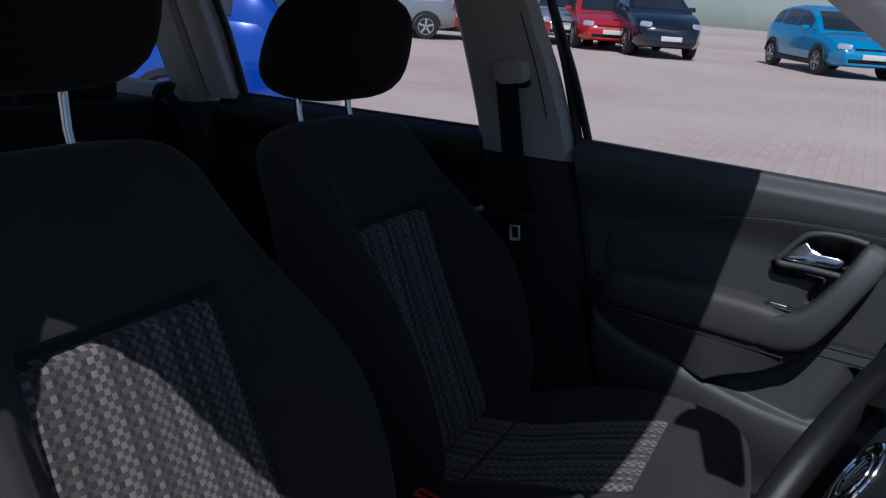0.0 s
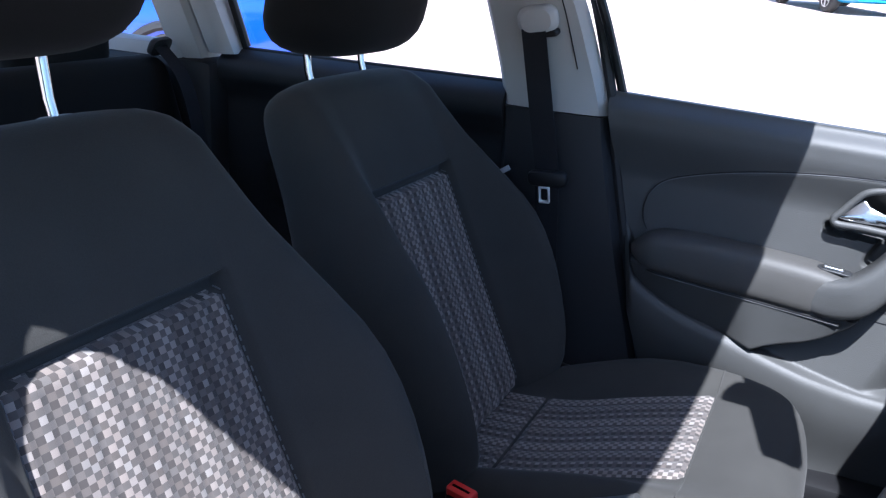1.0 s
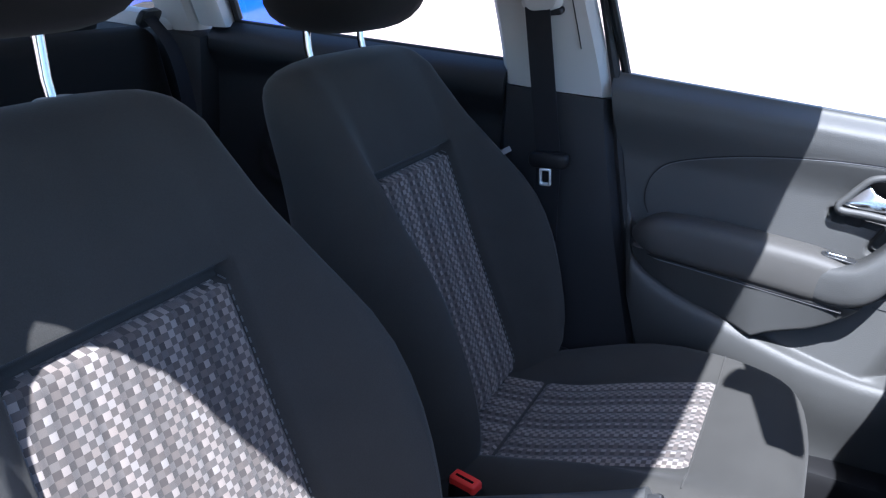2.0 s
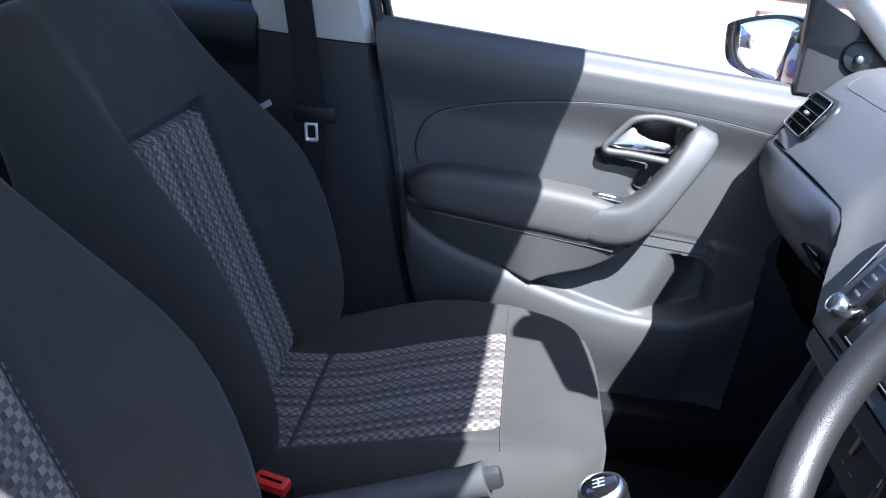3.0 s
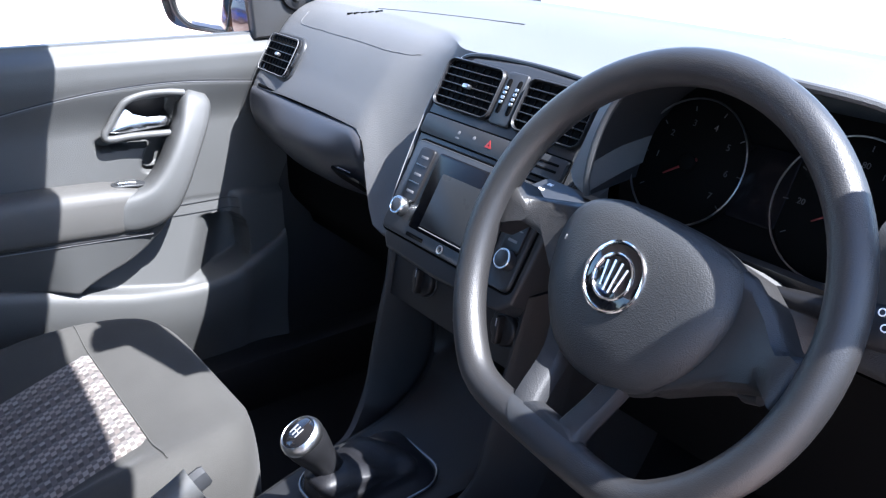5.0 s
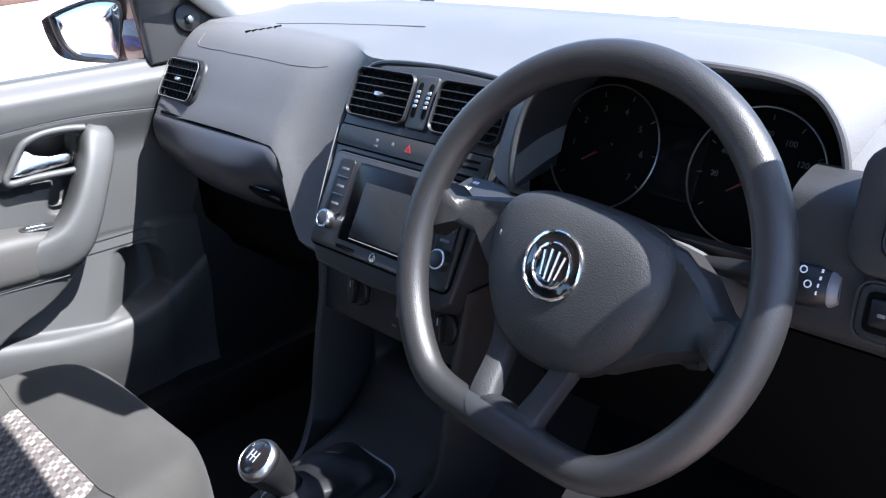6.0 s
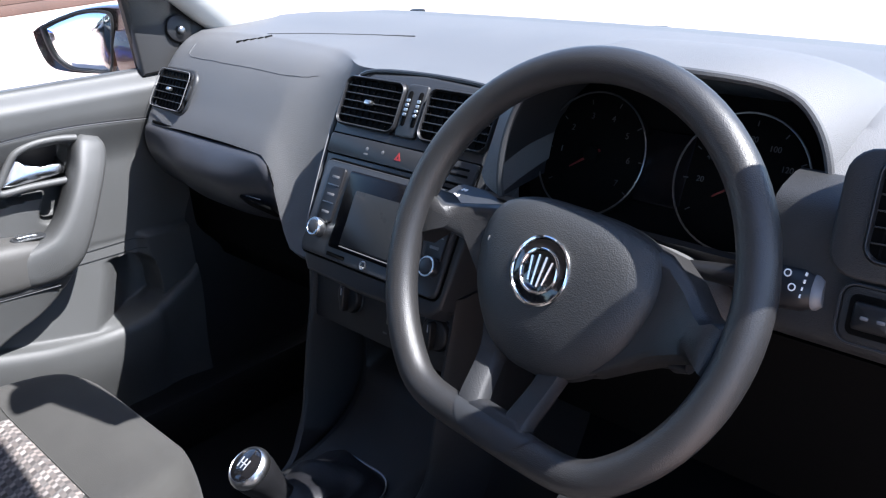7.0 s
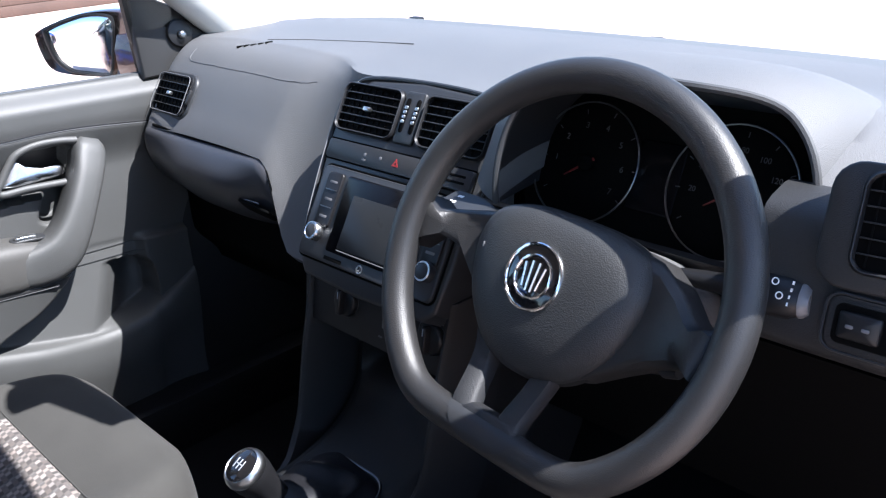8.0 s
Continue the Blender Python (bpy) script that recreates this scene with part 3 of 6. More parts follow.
def door_x(y, z):
    x = -0.697
    dz = z - waist(y) + 1.050
    x += 0.028 * smooth(0.90, 1.005, dz) * (1 - smooth(1.014, 1.054, dz) ** 2)
    x += 0.0025 * smooth(-0.004, 0.004, curve_table(SEAM, y) - z) * smooth(-0.47, -0.44, y)
    # pocket field, flush under the armrest and flattening forwards to a rounded end
    lip = curve_table(LIP, y)
    low = 0.7655 - 0.078 * (y + 0.425) + 0.015 * smooth(-0.07, 0.02, y)
    leaf = curve_table(LEAF, y)
    fwd = 1 - smooth(leaf - 0.001, leaf + 0.008, z) if y > -0.27 else 0.0
    k = max(0.0, min(1.0, (z - lip) / max(0.02, low - lip)))
    kl = max(0.0, min(1.0, (z - leaf) / max(0.02, low - leaf)))
    under = smooth(-0.30, -0.20, y)
    flat = ((-0.657 + 0.034 * k) * (1 - under) + (-0.637 + 0.014 * kl) * under) * (1 - fwd) + (-0.674 - 0.022 * k) * fwd
    f0 = smooth(-0.14, 0.0, y)
    over = smooth(lip - 0.003, lip + 0.004, z)
    flat = flat * over + (-0.657 * (1 - f0) - 0.672 * f0) * (1 - over)
    end = smooth(1.0, 0.82, ((y - 0.015) / 0.098) ** 4 + ((z - 0.640) / 0.072) ** 4) * smooth(-0.03, 0.065, y - 0.40 * (z - 0.60)) * smooth(lip + 0.001, lip + 0.010, z)
    flat = flat * (1 - smooth(0.085, 0.105, y)) - 0.676 * smooth(0.085, 0.105, y) - 0.060 * end
    field = (1 - smooth(low - 0.002, low + 0.008, z)) * smooth(-0.478, -0.450, y)
    x = x * (1 - field) + flat * field
    edge = max(0.0, min(1.0, (lip - z) / 0.022))
    below = math.sqrt(1 - (1 - edge) ** 2) * smooth(-0.50, -0.45, y) * (1 - 0.7 * smooth(0.12, 0.24, y))
    x += below * (0.016 - 0.045 * smooth(lip - 0.03, lip - 0.22, z))
    # cup behind the release lever and the finger hollow below it
    x -= 0.032 * smooth(1.0, 0.6, ((y + 0.056 - 0.5 * (z - 0.917)) / 0.056) ** 4 + ((z - 0.917) / 0.031) ** 4)
    slot = smooth(1.0, 0.30, ((y + 0.070) / 0.072) ** 6 + ((z - 0.8755) / 0.0145) ** 4)
    drop = smooth(1.0, 0.25, ((y + 0.026 - 0.5 * (z - 0.855)) / 0.032) ** 2 + ((z - 0.852) / 0.042) ** 4)
    x -= 0.034 * (slot + drop - slot * drop)
    return x


door = thing("door_1", (-0.72, -0.1, 0.33), "closed front door with dark grey plastic trim, armrest and pocket", "door", kind="structure")


def door_place(k, v):
    z = 0.70
    for _ in range(4):
        y = rear_edge(z) + (0.190 + 0.055 * smooth(0.72, 0.86, z) - rear_edge(z)) * k
        lip = curve_table(LIP, y)
        z = 0.36 + (lip - 0.384) * v / 0.25 if v < 0.25 else lip - 0.024 * (1 - ((v - 0.25) / 0.2) ** 0.5) if v < 0.45 else lip + (waist(y) + 0.006 - lip) * (v - 0.45) / 0.55
    return Vector((door_x(y, z), y, z))


part("trim_panel", grid(door_place, span(0, 1, 230), span(0, 0.25, 14)[:-1] + span(0.25, 0.45, 15)[:-1] + span(0.45, 1, 150), thick=0.02, into=Vector((-1, 0, 0))), M_DOOR, door, "grained dark grey door trim", 60)


def on_door(y, z, lift=0.0):
    return Vector((door_x(y, z) + lift, y, z))


ARM_TOP = [(-0.46, 0.812), (-0.445, 0.817), (-0.39, 0.824), (-0.30, 0.824), (-0.20, 0.819), (-0.09, 0.809), (-0.04, 0.800)]
rings = []
for k in [0, 0.004, 0.015, 0.035, 0.07, 0.12] + span(0.18, 0.80, 14) + [0.86, 0.92, 0.96, 0.985, 1.0]:
    y = -0.462 + 0.395 * k
    r = min(1, (k / 0.10)) ** 0.5 if k < 0.10 else 1 - 0.20 * smooth(0.80, 1, k) - 0.3 * smooth(0.95, 1, k)
    top, bot = curve_table(ARM_TOP, y) + 0.003, 0.752 - 0.078 * (y + 0.425)
    mid, half = (top + bot) / 2, (top - bot) / 2
    ring = []
    for q in range(28):
        a = 2 * math.pi * q / 28
        ca, sa = math.cos(a), math.sin(a)
        ring.append(Vector((-0.658 + 0.042 * max(0.05, r) * math.copysign(abs(ca) ** 0.50, ca), y, mid + half * max(0.25, r) * math.copysign(abs(sa) ** 0.50, sa))))
    rings.append(ring)
part("armrest", loft(bmesh.new(), rings), M_ARM, door, "padded dark armrest", 55)
crease = spline([(0, 0.25, 0.941), (0, 0.162, 0.955), (0, 0.015, 0.973), (0, -0.09, 0.975), (0, -0.195, 0.967), (0, -0.295, 0.951), (0, -0.378, 0.930), (0, -0.425, 0.911), (0, -0.448, 0.886), (0, -0.457, 0.856), (0, -0.454, 0.830), (0, -0.445, 0.812)], 90)
part("upper_seam", tube(bmesh.new(), [on_door(p.y, p.z, 0.0005) for p in crease], 0.0014, 6), M_BLACK, door)
# Pale hairline below the seam: a sunlit edge put into colour.
part("seam_highlight", tube(bmesh.new(), [on_door(p.y, p.z - 0.0022, 0.0002) for p in crease], 0.0009, 6), M_MIDGREY, door)
part("lower_seam", tube(bmesh.new(), [(-0.6245 - 0.012 * smooth(-0.40, -0.44, y), y, 0.7535 - 0.078 * (y + 0.425)) for y in span(-0.43, -0.085, 40)], 0.0017, 6), M_BLACK, door)
# Second, paler line paints the sun's highlight along the lower seam.
part("lower_seam", tube(bmesh.new(), [(-0.6242 - 0.012 * smooth(-0.40, -0.44, y), y, 0.7512 - 0.078 * (y + 0.425)) for y in span(-0.41, -0.085, 40)], 0.0007, 6), M_MIDGREY, door)
for z0, z1 in ((0.7405, 0.7355), (0.722, 0.716)):
    part("pocket_seam", tube(bmesh.new(), [on_door(y, z0 + (z1 - z0) * (y + 0.03) / 0.13, 0.0008) for y in span(-0.035, 0.10, 24)], 0.0010, 6), M_STACK, door)
# flat grab strap sweeping from the armrest up to the release
STRAP = [(-0.190, 0.776, 0.026, -0.640), (-0.150, 0.772, 0.030, -0.622), (-0.112, 0.768, 0.034, -0.613), (-0.070, 0.779, 0.035, -0.608), (-0.038, 0.812, 0.029, -0.610), (-0.010, 0.855, 0.0255, -0.618), (0.014, 0.895, 0.0255, -0.630), (0.028, 0.922, 0.0265, -0.642), (0.036, 0.940, 0.024, -0.652), (0.040, 0.950, 0.016, -0.664)]
cen = spline([(0, s_[0], s_[1]) for s_ in STRAP], 46)
aux = spline([(s_[2], s_[3], 0) for s_ in STRAP], 46)
rings = []
for i, (c, w) in enumerate(zip(cen, aux)):
    d = (cen[min(45, i + 1)] - cen[max(0, i - 1)]).normalized()
    side = Vector((0, d.z, -d.y))
    ring = []
    for q in range(18):
        a = 2 * math.pi * q / 18
        ca, sa = math.cos(a), math.sin(a)
        ring.append(Vector((w.y - 0.017 + 0.017 * math.copysign(abs(sa) ** 0.65, sa) - (0.026 if sa < -0.1 else 0), c.y, c.z)) + side * w.x * math.copysign(abs(ca) ** 0.6, ca))
    rings.append(ring)
part("grab_handle", loft(bmesh.new(), rings), M_DOOR, door, "dark grey moulded grab handle", 60)
sur = spline([(-0.672, 0.016, 0.952), (-0.674, -0.015, 0.957), (-0.675, -0.052, 0.958), (-0.676, -0.084, 0.950), (-0.677, -0.102, 0.932), (-0.677, -0.118, 0.910), (-0.677, -0.127, 0.898), (-0.676, -0.121, 0.889), (-0.674, -0.08, 0.889), (-0.668, -0.018, 0.886)], 50)
part("release_surround", tube(bmesh.new(), sur, 0.0065, 10), M_DOOR, door, "moulded rim round the release")
part("release_cup", grid(lambda k, v: on_door(-0.113 + 0.026 * v + (0.107 - 0.026 * v) * k, 0.893 + 0.053 * v, 0.0012), span(0, 1, 24), span(0, 1, 14)), M_BLACK, door)
lev = spline([(-0.122, 0.899, 0), (-0.112, 0.915, 0), (-0.100, 0.934, 0), (-0.090, 0.937, 0), (-0.074, 0.924, 0), (-0.050, 0.916, 0), (-0.018, 0.913, 0), (-0.014, 0.905, 0), (-0.024, 0.897, 0), (-0.060, 0.896, 0), (-0.100, 0.896, 0), (-0.122, 0.899, 0)], 45)[:-1]
part("release_lever", slab([(p.x + 0.065, (p.y - 0.912) * 1.12) for p in lev], axes((-0.690, -0.065, 0.910), (0, 1, 0), (-0.35, 0, 1)), 0.016, 0.006, 0.003), M_LEVER, door, "polished silver release lever", 50)
swm = axes((-0.650, -0.108, 0.8125), (0, 1, -0.09), (-1, 0, 0.10))
part("switch_bezel", slab(round_rect(0.058, 0.022, 0.010, 5), swm, 0.0025, 0.001), M_STACK, door)
part("window_switch", slab(round_rect(0.036, 0.012, 0.004, 4, -0.004, 0.0), swm @ Matrix.Translation((0, 0, 0.003)), 0.004, 0.002), M_SATIN, door, "silver-edged window switch")
part("outer_skin", grid(lambda y, z: Vector((-0.805 + 0.035 * smooth(0.8, 1.0, z), y, z)), span(-0.57, 0.36, 8), span(0.30, 1.0, 9), thick=0.02, into=Vector((1, 0, 0))), M_PAINT, door, "brown painted outer skin")
part("waist_seal", tube(bmesh.new(), [(-0.712, y, waist(y) - 0.003) for y in span(-0.54, 0.25, 20)], 0.008, 8), M_RUBBER, door)
g = part("window_glass", grid(lambda y, k: Vector((-0.715 + 0.105 * k, y, 1.03 + 0.38 * k)), span(-0.60, 0.24, 8), span(0, 1, 5)), M_GLASS, door, "clear side window")
g.visible_shadow = False
# mirror triangle with its adjuster
tri = [(0.138, 1.030), (0.285, 1.030), (0.300, 1.075), (0.275, 1.115), (0.230, 1.150), (0.142, 1.19)]
part("corner_panel", slab([(p[0] - 0.22, p[1] - 1.09) for p in tri], axes((-0.705, 0.245, 1.085), (0, 1, 0), (-0.15, 0, 1)), 0.016, 0.006), M_CONSOLE, door, "black mirror corner trim")
part("adjuster_cup", slab(disc(0.025), axes((-0.686, 0.250, 1.098), (0, 1, 0), (-0.15, 0, 1)), 0.004, 0.002), M_BLACK, door)
part("adjuster_knob", slab(disc(0.008, 18), axes((-0.683, 0.250, 1.095), (0, 1, 0), (-0.15, 0, 1)), 0.012, 0.004), M_DARKMETAL, door, "small mirror adjuster knob")
part("frame_post", tube(bmesh.new(), [(-0.715, 0.178, 1.03), (-0.700, 0.160, 1.19), (-0.66, 0.085, 1.30), (-0.60, -0.06, 1.40)], 0.010, 8), M_BLACK, door)

# ---- door mirror ----
mir = thing("door_mirror", (-0.80, 0.20, 1.02), "dark door mirror outside the side window", "mirror")
MC = Vector((-0.90, 0.161, 1.072))
MN = Vector((0.56, -0.83, 0.03)).normalized()
mf = axes(MC, Vector((0, 0, 1)).cross(MN), (0, 0, 1))


def closed_line(pts, n):
    return [tuple(p[:2]) for p in spline([(*p, 0) for p in pts + pts[:1]], n + 1)][:-1]


house = closed_line([(-0.104, 0.026), (-0.081, 0.038), (-0.035, 0.053), (0.015, 0.064), (0.073, 0.066), (0.108, 0.055), (0.116, 0.011), (0.106, -0.053), (0.046, -0.062), (-0.037, -0.057), (-0.083, -0.044), (-0.100, -0.007)], 48)
face = closed_line([(-0.074, 0.031), (-0.044, 0.042), (0.013, 0.056), (0.058, 0.055), (0.071, 0.042), (0.061, -0.003), (0.050, -0.047), (0.034, -0.055), (-0.002, -0.051), (-0.035, -0.046), (-0.060, -0.025), (-0.070, 0.003)], 48)
bm = bmesh.new()
loft(bm, [[mf @ Vector((p[0] * k, p[1] * k, h)) for p in house] for k, h in ((0.90, 0.004), (0.97, 0.008), (1.0, 0.0), (1.0, -0.03), (0.9, -0.065), (0.65, -0.09), (0.2, -0.10))])
part("housing", bm, M_PAINT, mir, "brown painted mirror housing", 50)
part("bezel", ring_frame([(p[0] * 1.10 - 0.001, p[1] * 1.08) for p in face], face, mf @ Matrix.Translation((0, 0, 0.0085)), 0.004), M_BLACK, mir)
part("mirror_glass", slab(face, mf @ Matrix.Translation((0, 0, 0.0045)), 0.003, 0.0005, 0.0035), M_MIRROR, mir, "silvered mirror glass")
part("housing_seam", tube(bmesh.new(), [mf @ Vector((x, -0.020 + 0.02 * (x - 0.08), 0.0085)) for x in (0.082, 0.108)], 0.0022, 8), M_SATIN, mir)
bm = bmesh.new()
loft(bm, [[Vector((x, 0.222 + dy + oy, 1.052 + dz * h)) for dy, dz in ((-0.045, -1), (-0.050, -0.4), (-0.050, 0.4), (-0.040, 1), (0.03, 1), (0.045, 0), (0.03, -1))] for x, h, oy in ((-0.80, 0.045, 0), (-0.775, 0.046, 0.005), (-0.745, 0.044, 0.018), (-0.715, 0.040, 0.03))])
part("arm", bm, M_PAINT, mir, "brown painted mirror foot", 50)

# ---- rear doors ----
for s in (-1, 1):
    rd = thing("rear_door", (s * 0.72, -1.1, 0.36), "closed rear door with black plastic trim", "door", kind="structure")
    part("trim_panel", grid(lambda y, z: Vector((s * (0.70 - 0.035 * smooth(0.94, 1.0, z) * (1 - smooth(1.02, 1.053, z) ** 2) - 0.05 * smooth(0.70, 0.76, z) * (1 - smooth(0.80, 0.83, z)) * smooth(-1.35, -1.25, y)), y, z)), span(-0.75, -1.45, 50), span(0.36, 1.054, 50), thick=0.02, into=Vector((s, 0, 0))), M_SHADED_TRIM, rd, "black rear door trim", 60)
    part("waist_seal", tube(bmesh.new(), [(s * 0.712, y, 1.053) for y in span(-0.76, -1.42, 14)], 0.007, 8), M_RUBBER, rd)
    g = part("window_glass", grid(lambda y, k: Vector((s * (0.715 - 0.105 * k), y, 1.05 + 0.36 * k)), span(-0.78, -1.42, 6), span(0, 1, 4)), M_GLASS, rd)
    g.visible_shadow = False
    part("window_frame", tube(bmesh.new(), [(s * 0.71, -1.40, 1.06), (s * 0.68, -1.43, 1.20), (s * 0.63, -1.47, 1.36)], 0.010, 8), M_BLACK, rd)
    part("outer_skin", grid(lambda y, z: Vector((s * (0.805 - 0.035 * smooth(0.8, 1.0, z)), y, z)), span(-0.57, -1.50, 8), span(0.30, 1.02, 9), thick=0.02, into=Vector((-s, 0, 0))), M_PAINT, rd)

# ---- driver's door, standing open ----
# Never in view; the 40 degree angle is chosen to darken the footwell.
HINGE = Matrix.Translation((0.74, 0.36, 0)) @ Matrix.Rotation(radians(40), 4, "Z")
od = thing("door_2", (0.74, 0.36, 0.33), "driver's door standing part open, unseen, set to block light", "door", kind="structure")
part("trim_panel", grid(lambda k, z: HINGE @ Vector((-0.01 - 0.02 * smooth(0.93, 1.0, z) * (1 - smooth(1.02, 1.06, z)), -0.95 * k, z)), span(0, 1, 20), span(0.36, 1.05, 30), thick=0.10, into=HINGE.to_3x3() @ Vector((1, 0, 0))), M_DOOR, od)
part("window_frame", tube(bmesh.new(), [HINGE @ Vector((0.04 - 0.2 * max(0, z - 1.04), y, z)) for y, z in ((-0.18, 1.04), (-0.40, 1.30), (-0.55, 1.40), (-0.80, 1.41), (-0.95, 1.35), (-0.95, 1.04))], 0.02, 8), M_BLACK, od)

# ---- front seats ----
SX = -0.364
DH = Vector((0, -0.423, 0.906))
DW = Vector((0, 0.906, 0.423))
P0 = Vector((SX, -0.588, 0.495))
HW = [(0, 0.228), (0.06, 0.243), (0.15, 0.260), (0.27, 0.272), (0.36, 0.268), (0.44, 0.247), (0.52, 0.230), (0.60, 0.220), (0.640, 0.210), (0.664, 0.190), (0.677, 0.156), (0.683, 0.10)]
BO = [(0, 0.070), (0.10, 0.100), (0.22, 0.112), (0.32, 0.102), (0.42, 0.062), (0.50, 0.028), (0.58, 0.008), (0.69, 0.0)]
W0 = [(0, -0.01), (0.04, 0.004), (0.30, 0.008), (0.47, 0.014), (0.55, 0.012), (0.62, 0.001), (0.655, -0.016), (0.672, -0.032), (0.682, -0.05)]
TH = [(0, 0.10), (0.2, 0.12), (0.5, 0.11), (0.62, 0.105), (0.66, 0.098), (0.672, 0.085), (0.682, 0.07)]


def panel_half(h):
    return 0.1335 + 0.020 * max(0.0, 0.463 - h) / 0.463


def back_front(u, h):
    ph = panel_half(h)
    hw, b, w0 = curve_table(HW, h), curve_table(BO, h), lerp_table(W0, h)
    a = abs(u) / hw
    w = w0 + b * smooth(ph - 0.003, hw * 0.88, abs(u)) - (0.014 + 0.010 * smooth(0.448, 0.457, h)) * (1 - smooth(ph + 0.0005, ph + 0.0085, abs(u))) * (1 - smooth(0.464, 0.471, h))
    low = -curve_table(TH, h)
    if a > 0.80:
        k = min(1.0, (a - 0.80) / 0.20)
        mid = (w + low) * 0.5
        w = mid + (w - mid) * math.sqrt(max(0, 1 - k * k))
    return w


def back_rear(u, h):
    hw = curve_table(HW, h)
    a = abs(u) / hw
    w = -curve_table(TH, h)
    if a > 0.80:
        k = min(1.0, (a - 0.80) / 0.20)
        top = lerp_table(W0, h) + curve_table(BO, h)
        mid = (w + top) * 0.5
        w = mid + (w - mid) * math.sqrt(max(0, 1 - k * k))
    return w


def back_place(u, h, w):
    h = h if h < 0.48 else 0.48 + (h - 0.48) * 0.93
    return P0 + Vector((u, 0, 0)) + DH * h + DW * w


S_F = [-1, -0.99, -0.965, -0.93, -0.89, -0.85, -0.80, -0.74, -0.68, -0.62, -0.56, -0.51, -0.46, -0.40, -0.30, -0.15, 0, 0.15, 0.30, 0.40, 0.46, 0.51, 0.56, 0.62, 0.68, 0.74, 0.80, 0.85, 0.89, 0.93, 0.965, 0.99, 1]
H_S = [0, 0.02, 0.04, 0.08, 0.12, 0.16, 0.20, 0.24, 0.28, 0.32, 0.36, 0.40, 0.43, 0.445, 0.450, 0.455, 0.458, 0.462, 0.466, 0.470, 0.474, 0.50, 0.53, 0.56, 0.59, 0.62, 0.64, 0.655, 0.665, 0.673, 0.679, 0.682]
TOPZ = [(-0.64, 0.490), (-0.56, 0.497), (-0.48, 0.513), (-0.38, 0.548), (-0.27, 0.583), (-0.20, 0.600), (-0.15, 0.602), (-0.115, 0.592), (-0.092, 0.570), (-0.080, 0.535), (-0.078, 0.50)]
CHW = [(-0.64, 0.21), (-0.55, 0.235), (-0.42, 0.258), (-0.28, 0.262), (-0.20, 0.252), (-0.14, 0.228), (-0.11, 0.196), (-0.095, 0.160), (-0.086, 0.12), (-0.078, 0.08)]
CBO = [(-0.64, 0.02), (-0.50, 0.050), (-0.36, 0.046), (-0.25, 0.020), (-0.18, 0.004), (-0.07, 0.0)]


def cushion_top(u, y):
    hw = curve_table(CHW, y)
    z = curve_table(TOPZ, y) + curve_table(CBO, y) * smooth(0.145, hw * 0.86, abs(u))
    a = abs(u) / hw
    if a > 0.80:
        k = min(1.0, (a - 0.80) / 0.20)
        z -= (1 - math.sqrt(max(0, 1 - k * k))) * 0.075
    return z


def back_columns(hw, h):
    ph = panel_half(h)
    half = [0, 0.04, 0.08, 0.11, ph - 0.0015, ph + 0.0015, ph + 0.0045, ph + 0.0075, ph + 0.0105]
    out = [0.03, 0.10, 0.20, 0.30, 0.40, 0.50, 0.60, 0.70, 0.78, 0.84, 0.89, 0.93, 0.965, 0.99, 1.0]
    k = min(1.0, hw / 0.165)
    half = [q * k for q in half]
    half += [half[-1] + (hw - half[-1]) * q for q in out]
    return [-q for q in half[:0:-1]] + half


def pleat(u):
    """Narrow grooves along the panels, in step with the dark columns of the cloth."""
    p = ((u + 0.5) / 0.0072) % 12
    return 0.0022 * sum(math.exp(-(((p - q) * 0.0072 / 0.0050) ** 2)) for q in (2.0, 6.5, 11.0))


